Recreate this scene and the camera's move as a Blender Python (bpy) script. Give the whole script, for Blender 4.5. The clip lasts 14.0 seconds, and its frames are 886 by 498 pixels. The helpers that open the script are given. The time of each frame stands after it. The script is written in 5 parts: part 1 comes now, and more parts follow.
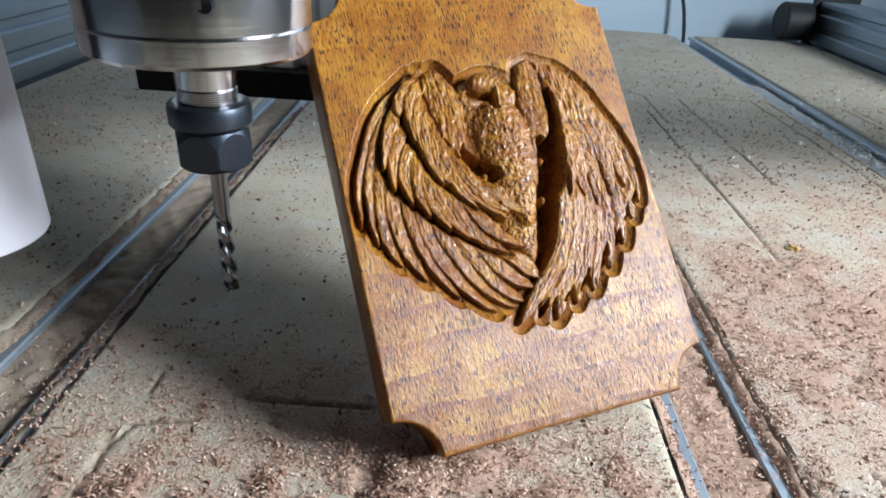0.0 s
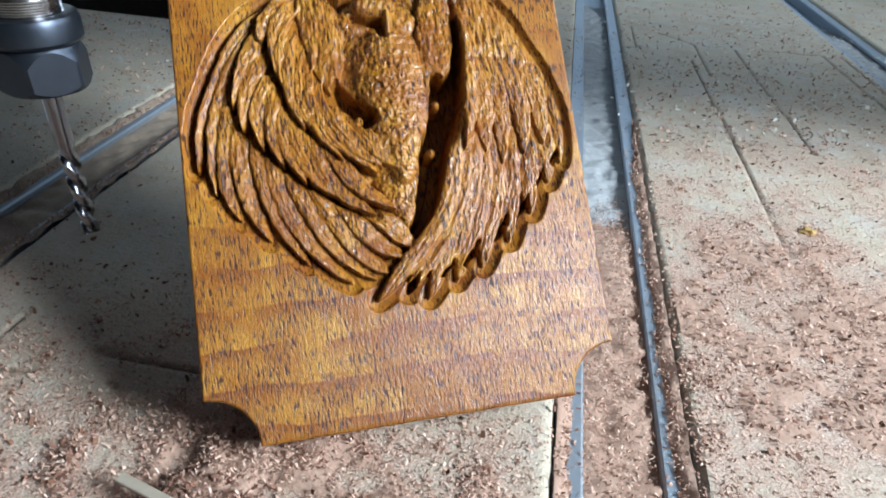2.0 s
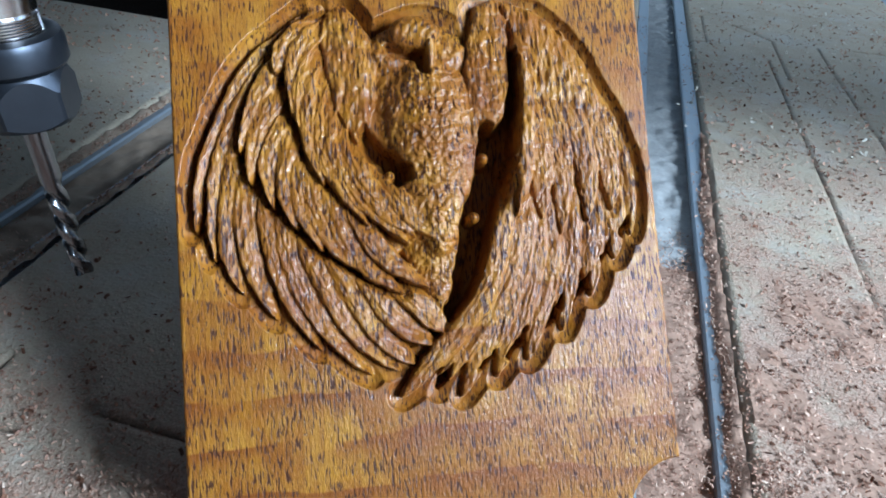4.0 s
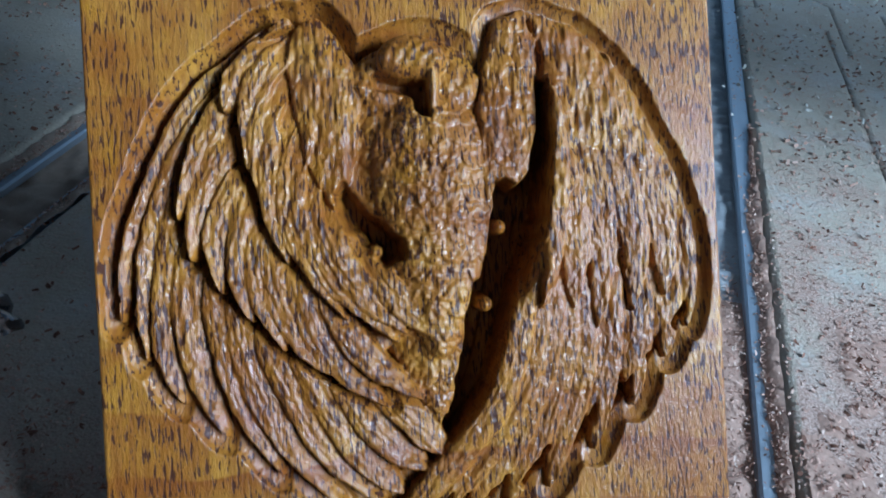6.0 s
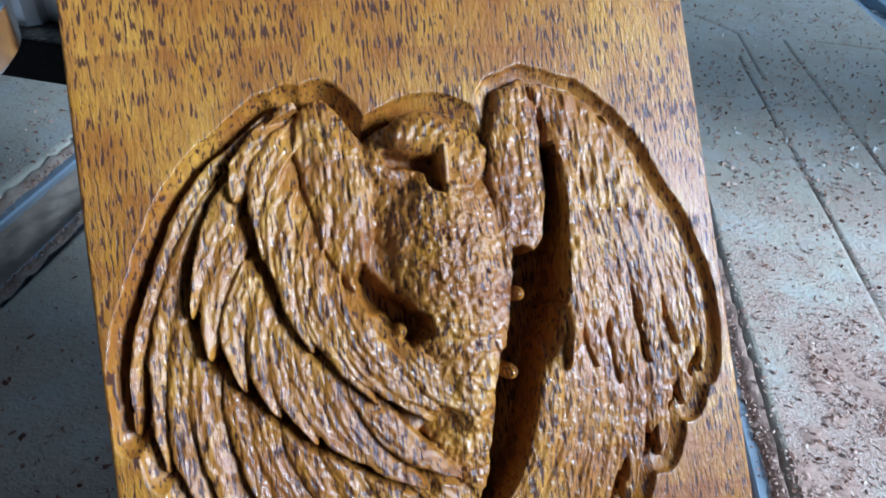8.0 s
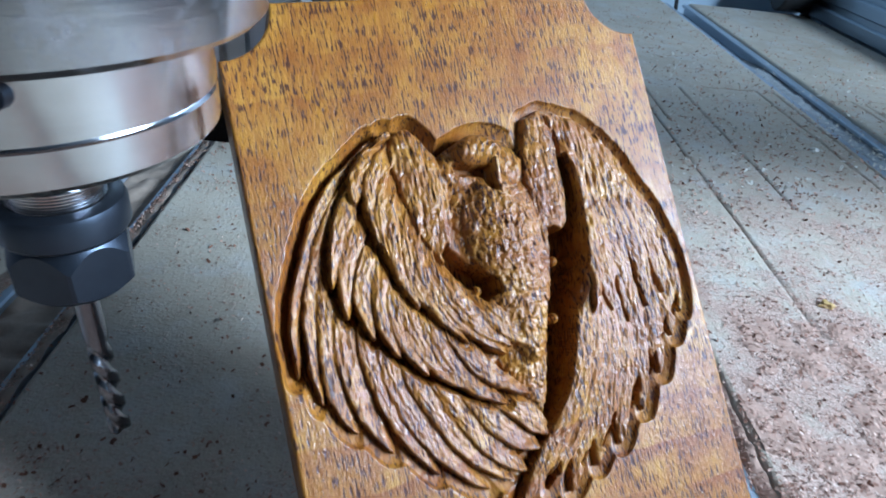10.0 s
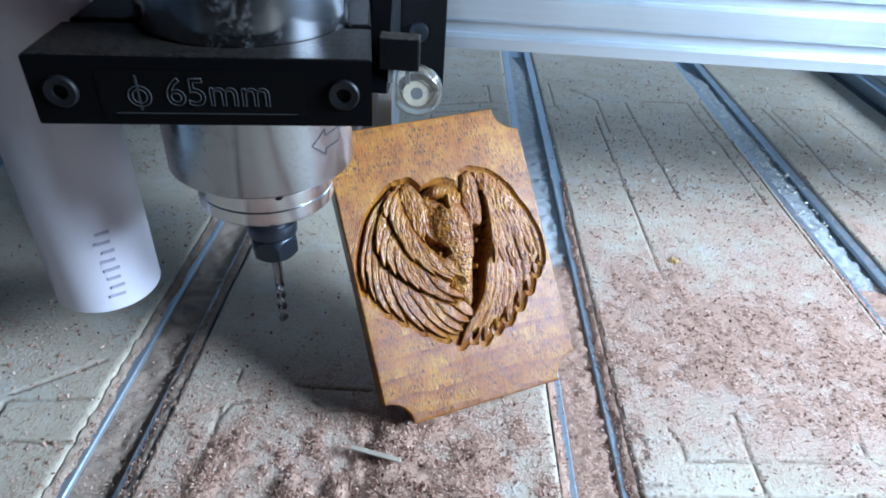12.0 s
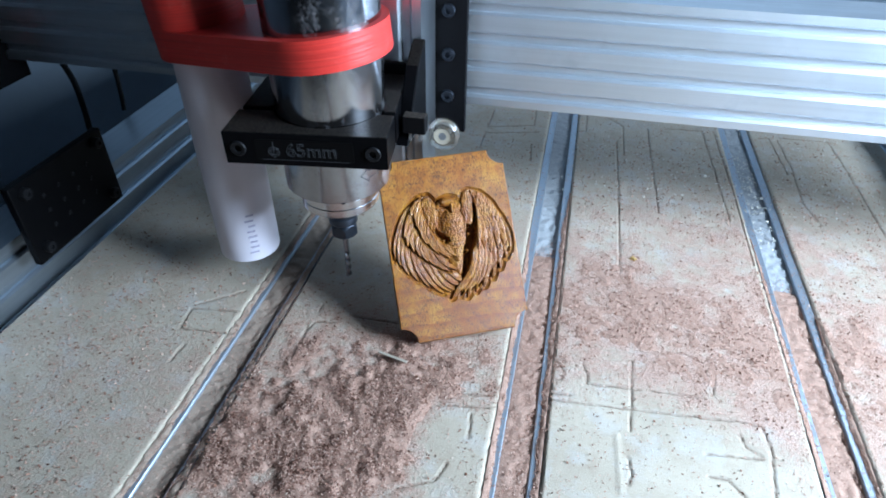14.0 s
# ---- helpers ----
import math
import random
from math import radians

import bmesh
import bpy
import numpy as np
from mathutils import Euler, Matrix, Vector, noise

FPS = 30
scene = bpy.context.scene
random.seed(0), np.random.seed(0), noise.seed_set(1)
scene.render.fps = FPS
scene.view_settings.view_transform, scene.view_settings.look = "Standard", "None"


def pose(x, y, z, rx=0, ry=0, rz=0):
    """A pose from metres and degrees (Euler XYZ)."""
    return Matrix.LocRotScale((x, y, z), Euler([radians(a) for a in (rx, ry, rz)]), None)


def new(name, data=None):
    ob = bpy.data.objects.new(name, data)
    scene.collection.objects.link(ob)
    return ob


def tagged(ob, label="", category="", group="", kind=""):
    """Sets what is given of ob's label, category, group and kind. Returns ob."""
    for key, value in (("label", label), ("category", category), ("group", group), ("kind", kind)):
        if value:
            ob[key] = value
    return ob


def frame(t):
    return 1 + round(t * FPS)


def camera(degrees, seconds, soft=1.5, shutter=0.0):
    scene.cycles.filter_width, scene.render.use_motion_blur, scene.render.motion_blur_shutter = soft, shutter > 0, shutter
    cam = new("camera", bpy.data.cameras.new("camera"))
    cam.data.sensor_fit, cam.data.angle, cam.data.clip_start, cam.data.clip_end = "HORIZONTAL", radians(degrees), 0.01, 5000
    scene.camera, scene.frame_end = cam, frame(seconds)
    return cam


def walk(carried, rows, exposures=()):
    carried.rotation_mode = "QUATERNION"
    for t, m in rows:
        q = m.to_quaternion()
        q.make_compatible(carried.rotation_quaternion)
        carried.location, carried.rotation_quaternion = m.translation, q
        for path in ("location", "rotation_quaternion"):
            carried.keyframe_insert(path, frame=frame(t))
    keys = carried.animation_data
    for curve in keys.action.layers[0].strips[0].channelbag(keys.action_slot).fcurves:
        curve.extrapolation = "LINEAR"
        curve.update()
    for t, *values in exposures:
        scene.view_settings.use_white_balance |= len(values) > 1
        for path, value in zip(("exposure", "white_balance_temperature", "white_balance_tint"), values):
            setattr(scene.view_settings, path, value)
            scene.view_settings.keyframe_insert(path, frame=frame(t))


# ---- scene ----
# camera: seconds, place in metres, Euler angles in degrees
cam = camera(70.44, 14.0, 1.8, 0.3)
PATH = [
    (0.0, -0.0003, -0.0000, 0.1193, 61.23, -3.24, 2.34),
    (0.5, 0.0066, 0.0064, 0.1181, 59.84, -3.19, 3.42),
    (1.0, 0.0194, 0.0119, 0.1186, 58.92, -3.08, 5.41),
    (1.5, 0.0339, 0.0197, 0.1141, 57.99, -2.71, 7.84),
    (2.0, 0.0467, 0.0295, 0.1114, 56.14, -3.26, 10.68),
    (2.5, 0.0482, 0.0353, 0.1053, 54.93, -4.04, 13.47),
    (3.0, 0.0449, 0.0458, 0.1076, 54.59, -4.31, 14.69),
    (3.5, 0.0421, 0.0541, 0.1138, 53.64, -4.27, 15.12),
    (4.0, 0.0387, 0.0605, 0.1160, 52.67, -4.11, 15.24),
    (6.5, 0.0277, 0.0969, 0.1167, 46.96, -4.47, 17.17),
    (7.0, 0.0233, 0.0969, 0.1206, 47.37, -4.53, 14.53),
    (9.5, 0.0035, 0.0806, 0.1186, 55.93, -5.53, 3.07),
    (10.0, -0.0046, 0.0606, 0.1271, 56.50, -5.77, 0.53),
    (10.5, -0.0073, 0.0334, 0.1384, 56.28, -5.76, -1.11),
    (11.0, -0.0098, 0.0046, 0.1605, 56.22, -5.45, -1.24),
    (11.5, -0.0072, -0.0230, 0.1871, 55.05, -3.76, -0.57),
    (12.0, 0.0074, -0.0607, 0.2138, 54.24, -3.14, 1.84),
    (12.5, 0.0206, -0.0898, 0.2394, 52.69, -2.72, 4.42),
    (13.0, 0.0373, -0.1231, 0.2610, 52.20, -2.63, 7.39),
    (13.5, 0.0606, -0.1522, 0.2881, 51.98, -1.97, 10.00),
    (14.0, 0.0785, -0.1808, 0.3102, 52.76, -0.37, 12.29),
]
EXPOSURES = [(0.0, -0.06, 6800, 10), (2.0, -0.08, 6550, 9), (3.0, -0.2, 6250, 8), (4.2, -0.3, 5850, 7), (6.4, -0.65, 5150, 5), (7.0, -0.22, 5150, 5), (9.5, -0.18, 5300, 6), (11.0, 0.0, 5450, 9), (12.0, 0.0, 5500, 8), (14.0, -0.13, 5700, 9)]
walk(cam, [(row[0], pose(*row[1:])) for row in PATH], EXPOSURES)

# ---- light: a window in the wall to the right, daylight sky outside ----
world = bpy.data.worlds.new("daylight")
scene.world = world
world.use_nodes = True
sky = world.node_tree.nodes.new("ShaderNodeTexSky")
sky.sky_type, sky.sun_disc = "NISHITA", False
sky.sun_elevation, sky.sun_rotation = radians(40), radians(200)
world.node_tree.links.new(sky.outputs[0], world.node_tree.nodes["Background"].inputs[0])
world.node_tree.nodes["Background"].inputs[1].default_value = 0.12

WIN_X, WIN_Y, WIN_Z, WIN_W, WIN_H = 0.64, 0.02, 0.395, 0.38, 0.30
lamp = bpy.data.lights.new("window_daylight", "AREA")
lamp.shape, lamp.size, lamp.size_y, lamp.energy, lamp.color = "RECTANGLE", WIN_H - 0.06, WIN_W - 0.06, 22.0, (0.74, 0.88, 1.0)
lamp_ob = new("window_daylight", lamp)
lamp_ob.matrix_world = pose(WIN_X + 0.02, WIN_Y, WIN_Z, 0, 90, 0)


# ---- helpers for meshes ----
def mesh_from(name, bm):
    me = bpy.data.meshes.new(name)
    bm.to_mesh(me)
    bm.free()
    return me


def smooth(me, angle=35):
    me.shade_smooth()
    me.set_sharp_from_angle(angle=radians(angle))
    return me


def part(name, bm, material, parent=None, label="", soft=True):
    """One bmesh as one mesh object, under a thing or a part."""
    me = mesh_from(name, bm)
    if soft:
        smooth(me)
    me.materials.append(material)
    ob = new(name, me)
    if parent is not None:
        ob.parent = parent
    if label:
        ob["label"] = label
    return ob


def thing(name, label, category, group="", kind="", at=None):
    ob = new(name)
    ob.empty_display_size = 0.01
    if at is not None:
        ob.matrix_world = at
    return tagged(ob, label, category, group, kind)


def box(x0, x1, y0, y1, z0, z1, bevel=0.0, segments=2):
    bm = bmesh.new()
    bmesh.ops.create_cube(bm, size=1.0)
    bmesh.ops.scale(bm, verts=bm.verts, vec=(x1 - x0, y1 - y0, z1 - z0))
    bmesh.ops.translate(bm, verts=bm.verts, vec=((x0 + x1) / 2, (y0 + y1) / 2, (z0 + z1) / 2))
    if bevel:
        bmesh.ops.bevel(bm, geom=list(bm.edges), offset=bevel, segments=segments, affect="EDGES", profile=0.5)
    return bm


def lathe(profile, steps=64, axis="z"):
    """A turned solid from (radius, height) pairs, closed at its ends where the radius is 0."""
    bm = bmesh.new()
    rings = []
    for r, z in profile:
        if r < 1e-7:
            rings.append([bm.verts.new((0, 0, z))])
        else:
            rings.append([bm.verts.new((r * math.cos(2 * math.pi * i / steps), r * math.sin(2 * math.pi * i / steps), z)) for i in range(steps)])
    for a, b in zip(rings, rings[1:]):
        for i in range(steps):
            j = (i + 1) % steps
            if len(a) == 1 and len(b) == 1:
                continue
            if len(a) == 1:
                bm.faces.new((a[0], b[j], b[i]))
            elif len(b) == 1:
                bm.faces.new((a[i], a[j], b[0]))
            else:
                bm.faces.new((a[i], a[j], b[j], b[i]))
    bmesh.ops.recalc_face_normals(bm, faces=bm.faces)
    if axis == "y":
        bmesh.ops.rotate(bm, verts=bm.verts, matrix=Matrix.Rotation(radians(90), 3, "X"))
    if axis == "x":
        bmesh.ops.rotate(bm, verts=bm.verts, matrix=Matrix.Rotation(radians(90), 3, "Y"))
    return bm


def prism(outline, z0, z1, bevel=0.0):
    """An outline in x, y, drawn up from z0 to z1."""
    bm = bmesh.new()
    low = [bm.verts.new((x, y, z0)) for x, y in outline]
    high = [bm.verts.new((x, y, z1)) for x, y in outline]
    bm.faces.new(low[::-1])
    bm.faces.new(high)
    n = len(outline)
    for i in range(n):
        bm.faces.new((low[i], low[(i + 1) % n], high[(i + 1) % n], high[i]))
    bmesh.ops.recalc_face_normals(bm, faces=bm.faces)
    if bevel:
        rim = [e for e in bm.edges if abs(e.verts[0].co.z - e.verts[1].co.z) < 1e-7]
        bmesh.ops.bevel(bm, geom=rim, offset=bevel, segments=2, affect="EDGES", profile=0.5)
    return bm


def moved(bm, x=0, y=0, z=0, turn=None):
    if turn is not None:
        bmesh.ops.transform(bm, matrix=turn, verts=bm.verts)
    bmesh.ops.translate(bm, verts=bm.verts, vec=(x, y, z))
    return bm


def joined(*parts_of):
    bm = parts_of[0]
    for other in parts_of[1:]:
        me = mesh_from("tmp", other)
        bm.from_mesh(me)
        bpy.data.meshes.remove(me)
    return bm


def sheet(name, verts, faces, material, parent=None, soft=True):
    me = bpy.data.meshes.new(name)
    me.from_pydata(verts, [], faces)
    me.update()
    if soft:
        me.shade_smooth()
    me.materials.append(material)
    ob = new(name, me)
    if parent is not None:
        ob.parent = parent
    return ob


# ---- materials ----
class Nodes:
    """A short way to write node materials."""

    def __init__(self, name):
        self.mat = bpy.data.materials.new(name)
        self.mat.use_nodes = True
        self.tree = self.mat.node_tree
        self.bsdf = self.tree.nodes["Principled BSDF"]
        self.where = self.tree.nodes.new("ShaderNodeTexCoord").outputs["Object"]

    def add(self, kind, **inputs):
        node = self.tree.nodes.new(kind)
        for key, value in inputs.items():
            self.put(node.inputs[key.replace("_", " ")], value)
        return node

    def put(self, socket, value):
        if isinstance(value, bpy.types.NodeSocket):
            self.tree.links.new(value, socket)
        else:
            socket.default_value = value

    def stretch(self, x, y, z, source=None):
        node = self.add("ShaderNodeMapping", Vector=source or self.where)
        node.inputs["Scale"].default_value = (x, y, z)
        return node.outputs[0]

    def noise(self, scale, detail=4, rough=0.55, vector=None, distortion=0.0):
        return self.add("ShaderNodeTexNoise", Vector=vector or self.where, Scale=scale, Detail=detail, Roughness=rough, Distortion=distortion).outputs["Fac"]

    def ramp(self, fac, *stops):
        node = self.add("ShaderNodeValToRGB", Fac=fac)
        node.color_ramp.elements.remove(node.color_ramp.elements[1])
        for i, (at, value) in enumerate(stops):
            e = node.color_ramp.elements[0] if i == 0 else node.color_ramp.elements.new(at)
            e.position = at
            e.color = (value, value, value, 1) if isinstance(value, (int, float)) else (*value, 1)
        return node.outputs[0]

    def mix(self, fac, a, b, how="MIX"):
        node = self.tree.nodes.new("ShaderNodeMix")
        node.data_type, node.blend_type = "RGBA", how
        for key, value in ((0, fac), (6, a), (7, b)):
            if isinstance(value, tuple):
                value = (*value, 1)
            self.put(node.inputs[key], value)
        return node.outputs[2]

    def maths(self, how, a, b=0.0):
        node = self.tree.nodes.new("ShaderNodeMath")
        node.operation = how
        self.put(node.inputs[0], a)
        self.put(node.inputs[1], b)
        return node.outputs[0]

    def bump(self, height, strength=0.3, distance=0.0005):
        self.put(self.bsdf.inputs["Normal"], self.add("ShaderNodeBump", Height=height, Strength=strength, Distance=distance).outputs[0])

    def set(self, **inputs):
        for key, value in inputs.items():
            if isinstance(value, tuple) and len(value) == 3:
                value = (*value, 1)
            self.put(self.bsdf.inputs[key.replace("_", " ")], value)
        return self.mat


def varnished_wood():
    n = Nodes("varnished_wood")
    place = n.add("ShaderNodeSeparateXYZ", Vector=n.where)
    along, across = place.outputs["Y"], place.outputs["X"]
    broad = n.noise(1.0, 2, 0.5, n.stretch(45, 30, 30))
    stain = n.noise(1.0, 4, 0.6, n.stretch(150, 95, 110))
    fibre = n.noise(1.0, 4, 0.6, n.stretch(1300, 70, 500))
    # pores: short dark dashes along the grain, thick in some places and thin in others
    crowd = n.noise(1.0, 3, 0.6, n.stretch(120, 60, 90))
    dash = n.noise(1.0, 2, 0.5, n.stretch(2700, 400, 1600))
    dash = n.maths("ADD", dash, n.maths("MULTIPLY", n.maths("SUBTRACT", 0.5, crowd), 0.34))
    pores = n.ramp(dash, (0.395, 1.0), (0.45, 0.0))
    # ribbon figure: bands across the grain that end in a sharp lower edge
    wave = n.maths("MULTIPLY", n.noise(1.0, 2, 0.5, n.stretch(26, 9, 10)), 1.6)
    saw = n.maths("FRACT", n.maths("ADD", n.maths("ADD", n.maths("MULTIPLY", along, 118.0), n.maths("MULTIPLY", across, 5.0)), wave))
    where_banded = n.ramp(n.noise(1.0, 2, 0.5, n.stretch(48, 75, 30)), (0.36, 0.0), (0.47, 1.0))
    low = n.ramp(along, (0.032, 1.0), (0.045, 0.45))
    band = n.maths("MULTIPLY", n.maths("MULTIPLY", n.ramp(saw, (0.0, 0.9), (0.04, 0.0), (0.45, 0.0), (0.97, 0.9)), where_banded), low)
    base = n.ramp(n.maths("ADD", n.maths("MULTIPLY", broad, 0.5), n.maths("MULTIPLY", stain, 0.5)), (0.34, (0.200, 0.057, 0.006)), (0.48, (0.325, 0.120, 0.012)), (0.62, (0.44, 0.203, 0.026)))
    base = n.mix(n.ramp(fibre, (0.38, 0.5), (0.56, 0.0)), base, (0.175, 0.052, 0.008))
    base = n.mix(n.maths("MULTIPLY", band, 0.95), base, (0.20, 0.050, 0.005))
    base = n.mix(n.ramp(n.noise(130, 3, 0.5), (0.60, 0.0), (0.70, 0.35)), base, (0.46, 0.20, 0.006))
    base = n.mix(n.maths("MULTIPLY", pores, 0.95), base, (0.050, 0.015, 0.008))
    rough = n.maths("ADD", n.maths("MULTIPLY", n.noise(1.0, 4, 0.65, n.stretch(2200, 700, 1500)), 1.1), n.maths("SUBTRACT", n.maths("MULTIPLY", fibre, 0.25), n.maths("MULTIPLY", pores, 0.15)))
    n.bump(rough, 0.45, 0.0005)
    n.put(n.bsdf.inputs["Coat Normal"], n.add("ShaderNodeBump", Height=rough, Strength=0.40, Distance=0.0005).outputs[0])
    return n.set(Base_Color=base, Roughness=n.ramp(fibre, (0.3, 0.50), (0.7, 0.38)), Specular_IOR_Level=0.25, Coat_Weight=n.maths("SUBTRACT", 0.52, n.maths("MULTIPLY", pores, 0.40)), Coat_Roughness=0.13)


def fibreboard():
    n = Nodes("fibreboard")
    big = n.noise(9, 4, 0.6)
    mid = n.noise(60, 5, 0.65)
    fine = n.noise(900, 3, 0.6)
    base = n.ramp(big, (0.30, (0.39, 0.33, 0.25)), (0.55, (0.48, 0.415, 0.32)), (0.75, (0.54, 0.47, 0.375)))
    base = n.mix(n.ramp(mid, (0.48, 0.0), (0.72, 0.6)), base, (0.36, 0.28, 0.20))
    base = n.mix(n.ramp(n.noise(38, 4, 0.65), (0.50, 0.0), (0.66, 0.55)), base, (0.50, 0.49, 0.46))
    base = n.mix(n.ramp(fine, (0.58, 0.0), (0.72, 0.5)), base, (0.33, 0.22, 0.16))
    cover = n.tree.nodes.new("ShaderNodeAttribute")
    cover.attribute_name = "dust"
    speck = n.noise(420, 4, 0.7)
    amount = n.maths("MULTIPLY", n.ramp(n.maths("ADD", n.maths("MULTIPLY", cover.outputs["Fac"], 0.85), n.maths("MULTIPLY", speck, 0.75)), (0.45, 0.0), (0.85, 1.0)), 0.85)
    base = n.mix(amount, base, n.ramp(n.noise(1500, 4, 0.7), (0.32, (0.20, 0.10, 0.07)), (0.48, (0.45, 0.275, 0.205)), (0.66, (0.64, 0.46, 0.37))))
    rim = n.tree.nodes.new("ShaderNodeAttribute")
    rim.attribute_name = "rim"
    base = n.mix(n.maths("MULTIPLY", rim.outputs["Fac"], n.ramp(n.noise(150, 4, 0.6), (0.35, 0.45), (0.6, 0.95))), base, (0.53, 0.455, 0.345))
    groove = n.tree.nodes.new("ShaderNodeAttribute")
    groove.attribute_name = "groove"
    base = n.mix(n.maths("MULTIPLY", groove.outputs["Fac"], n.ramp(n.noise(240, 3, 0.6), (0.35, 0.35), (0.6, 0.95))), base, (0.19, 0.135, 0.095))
    n.bump(n.maths("ADD", n.maths("ADD", fine, n.maths("MULTIPLY", mid, 1.5)), n.maths("MULTIPLY", amount, n.maths("MULTIPLY", n.noise(1500, 4, 0.7), 4.0))), 0.45, 0.0006)
    return n.set(Base_Color=base, Roughness=0.62)


def brushed_metal(name, colour, rough, streak=(4, 400, 400), dark=0.75, metal=1.0):
    n = Nodes(name)
    lines = n.noise(1.0, 4, 0.6, n.stretch(*streak))
    stain = n.noise(35, 4, 0.6)
    base = n.mix(n.ramp(lines, (0.3, 0.5), (0.7, 0.0)), colour, tuple(c * dark for c in colour))
    base = n.mix(n.ramp(stain, (0.58, 0.0), (0.8, 0.35)), base, tuple(c * 0.6 for c in colour))
    n.bump(lines, 0.08, 0.0002)
    return n.set(Base_Color=base, Metallic=metal, Roughness=n.ramp(stain, (0.3, rough * 0.95), (0.75, rough * 1.1)))


def plain(name, colour, rough, scale=120, vary=0.25, metal=0.0, bump=0.15, dust=0.0, settled=0.0):
    n = Nodes(name)
    f = n.noise(scale, 5, 0.6)
    base = n.mix(n.ramp(f, (0.35, vary), (0.7, 0.0)), colour, tuple(c * 0.6 for c in colour))
    if dust:
        base = n.mix(n.ramp(n.noise(scale * 3, 4, 0.7), (0.55, 0.0), (0.75, dust)), base, (0.33, 0.25, 0.19))
    if settled:
        up = n.add("ShaderNodeSeparateXYZ", Vector=n.tree.nodes.new("ShaderNodeNewGeometry").outputs["Normal"]).outputs["Z"]
        lie = n.maths("MULTIPLY", n.ramp(up, (0.6, 0.0), (0.95, 1.0)), n.ramp(n.noise(scale * 2.5, 5, 0.7), (0.38, 0.0), (0.66, settled)))
        base = n.mix(lie, base, (0.30, 0.25, 0.20))
    n.bump(f, bump, 0.0004)
    return n.set(Base_Color=base, Roughness=rough, Metallic=metal)


WOOD = varnished_wood()
MDF = fibreboard()
ALU = brushed_metal("anodised_aluminium", (0.70, 0.75, 0.80), 0.48, (3, 260, 260))
ALU_Y = brushed_metal("anodised_aluminium_along", (0.42, 0.47, 0.53), 0.42, (260, 3, 260), 0.75, 0.7)
RAIL = brushed_metal("anodised_rail", (0.40, 0.45, 0.50), 0.40, (260, 3, 260))
ALU_Z = brushed_metal("anodised_aluminium_upright", (0.60, 0.64, 0.68), 0.32, (260, 260, 3))
STEEL = brushed_metal("polished_steel", (0.52, 0.51, 0.52), 0.20, (40, 40, 700), 0.9)


def worn_spindle():
    n = Nodes("worn_polished_steel")
    lines = n.noise(1.0, 4, 0.6, n.stretch(40, 40, 700))
    smear = n.noise(1.0, 5, 0.65, n.stretch(70, 70, 45), 0.5)
    speck = n.noise(600, 4, 0.7)
    base = n.mix(n.ramp(lines, (0.3, 0.4), (0.7, 0.0)), (0.36, 0.36, 0.38), (0.31, 0.31, 0.33))
    film = n.ramp(n.maths("ADD", n.maths("MULTIPLY", smear, 0.65), n.maths("MULTIPLY", speck, 0.35)), (0.52, 0.0), (0.72, 0.6))
    base = n.mix(film, base, (0.15, 0.10, 0.075))
    n.bump(n.maths("ADD", lines, n.maths("MULTIPLY", speck, film)), 0.08, 0.0002)
    return n.set(Base_Color=base, Metallic=n.maths("SUBTRACT", 1.0, n.maths("MULTIPLY", film, 0.9)), Roughness=n.maths("ADD", n.maths("MULTIPLY", film, 0.3), 0.17))


SPINDLE = worn_spindle()
TURNED = brushed_metal("turned_aluminium", (0.56, 0.55, 0.56), 0.16, (30, 30, 900), 0.9)
NUT = plain("blackened_steel", (0.050, 0.058, 0.075), 0.36, 300, 0.3, 0.85, 0.1)
CARBIDE = plain("carbide", (0.24, 0.245, 0.27), 0.22, 300, 0.2, 1.0, 0.1)
BLACK = plain("black_anodised_plate", (0.005, 0.005, 0.006), 0.5, 400, 0.3, 0.0, 0.1, 0.06, 0.3)
BLACK_DUSTY = plain("black_anodised_dusty", (0.0022, 0.0022, 0.0028), 0.45, 500, 0.3, 0.0, 0.12, 0.0, 0.12)
BLACK.node_tree.nodes["Principled BSDF"].inputs["Specular IOR Level"].default_value = 0.08
for dark in (BLACK_DUSTY,):
    dark.node_tree.nodes["Principled BSDF"].inputs["Specular IOR Level"].default_value = 0.06
ENGRAVED = plain("engraved_grey", (0.030, 0.030, 0.032), 0.7)
ENGRAVED.node_tree.nodes["Principled BSDF"].inputs["Specular IOR Level"].default_value = 0.15
BOLT_DARK = plain("dark_screw_steel", (0.007, 0.007, 0.008), 0.45, 300, 0.3, 0.0)
BOLT_DARK.node_tree.nodes["Principled BSDF"].inputs["Specular IOR Level"].default_value = 0.2


def printed_plastic():
    n = Nodes("red_printed_plastic")
    layers = n.noise(1.0, 3, 0.5, n.stretch(14, 14, 1100))
    worn = n.noise(90, 4, 0.65)
    base = n.mix(n.ramp(layers, (0.4, 0.5), (0.62, 0.0)), (0.60, 0.035, 0.024), (0.36, 0.016, 0.013))
    base = n.mix(n.ramp(worn, (0.58, 0.0), (0.78, 0.4)), base, (0.62, 0.13, 0.10))
    n.bump(layers, 0.5, 0.0004)
    return n.set(Base_Color=base, Roughness=0.45)


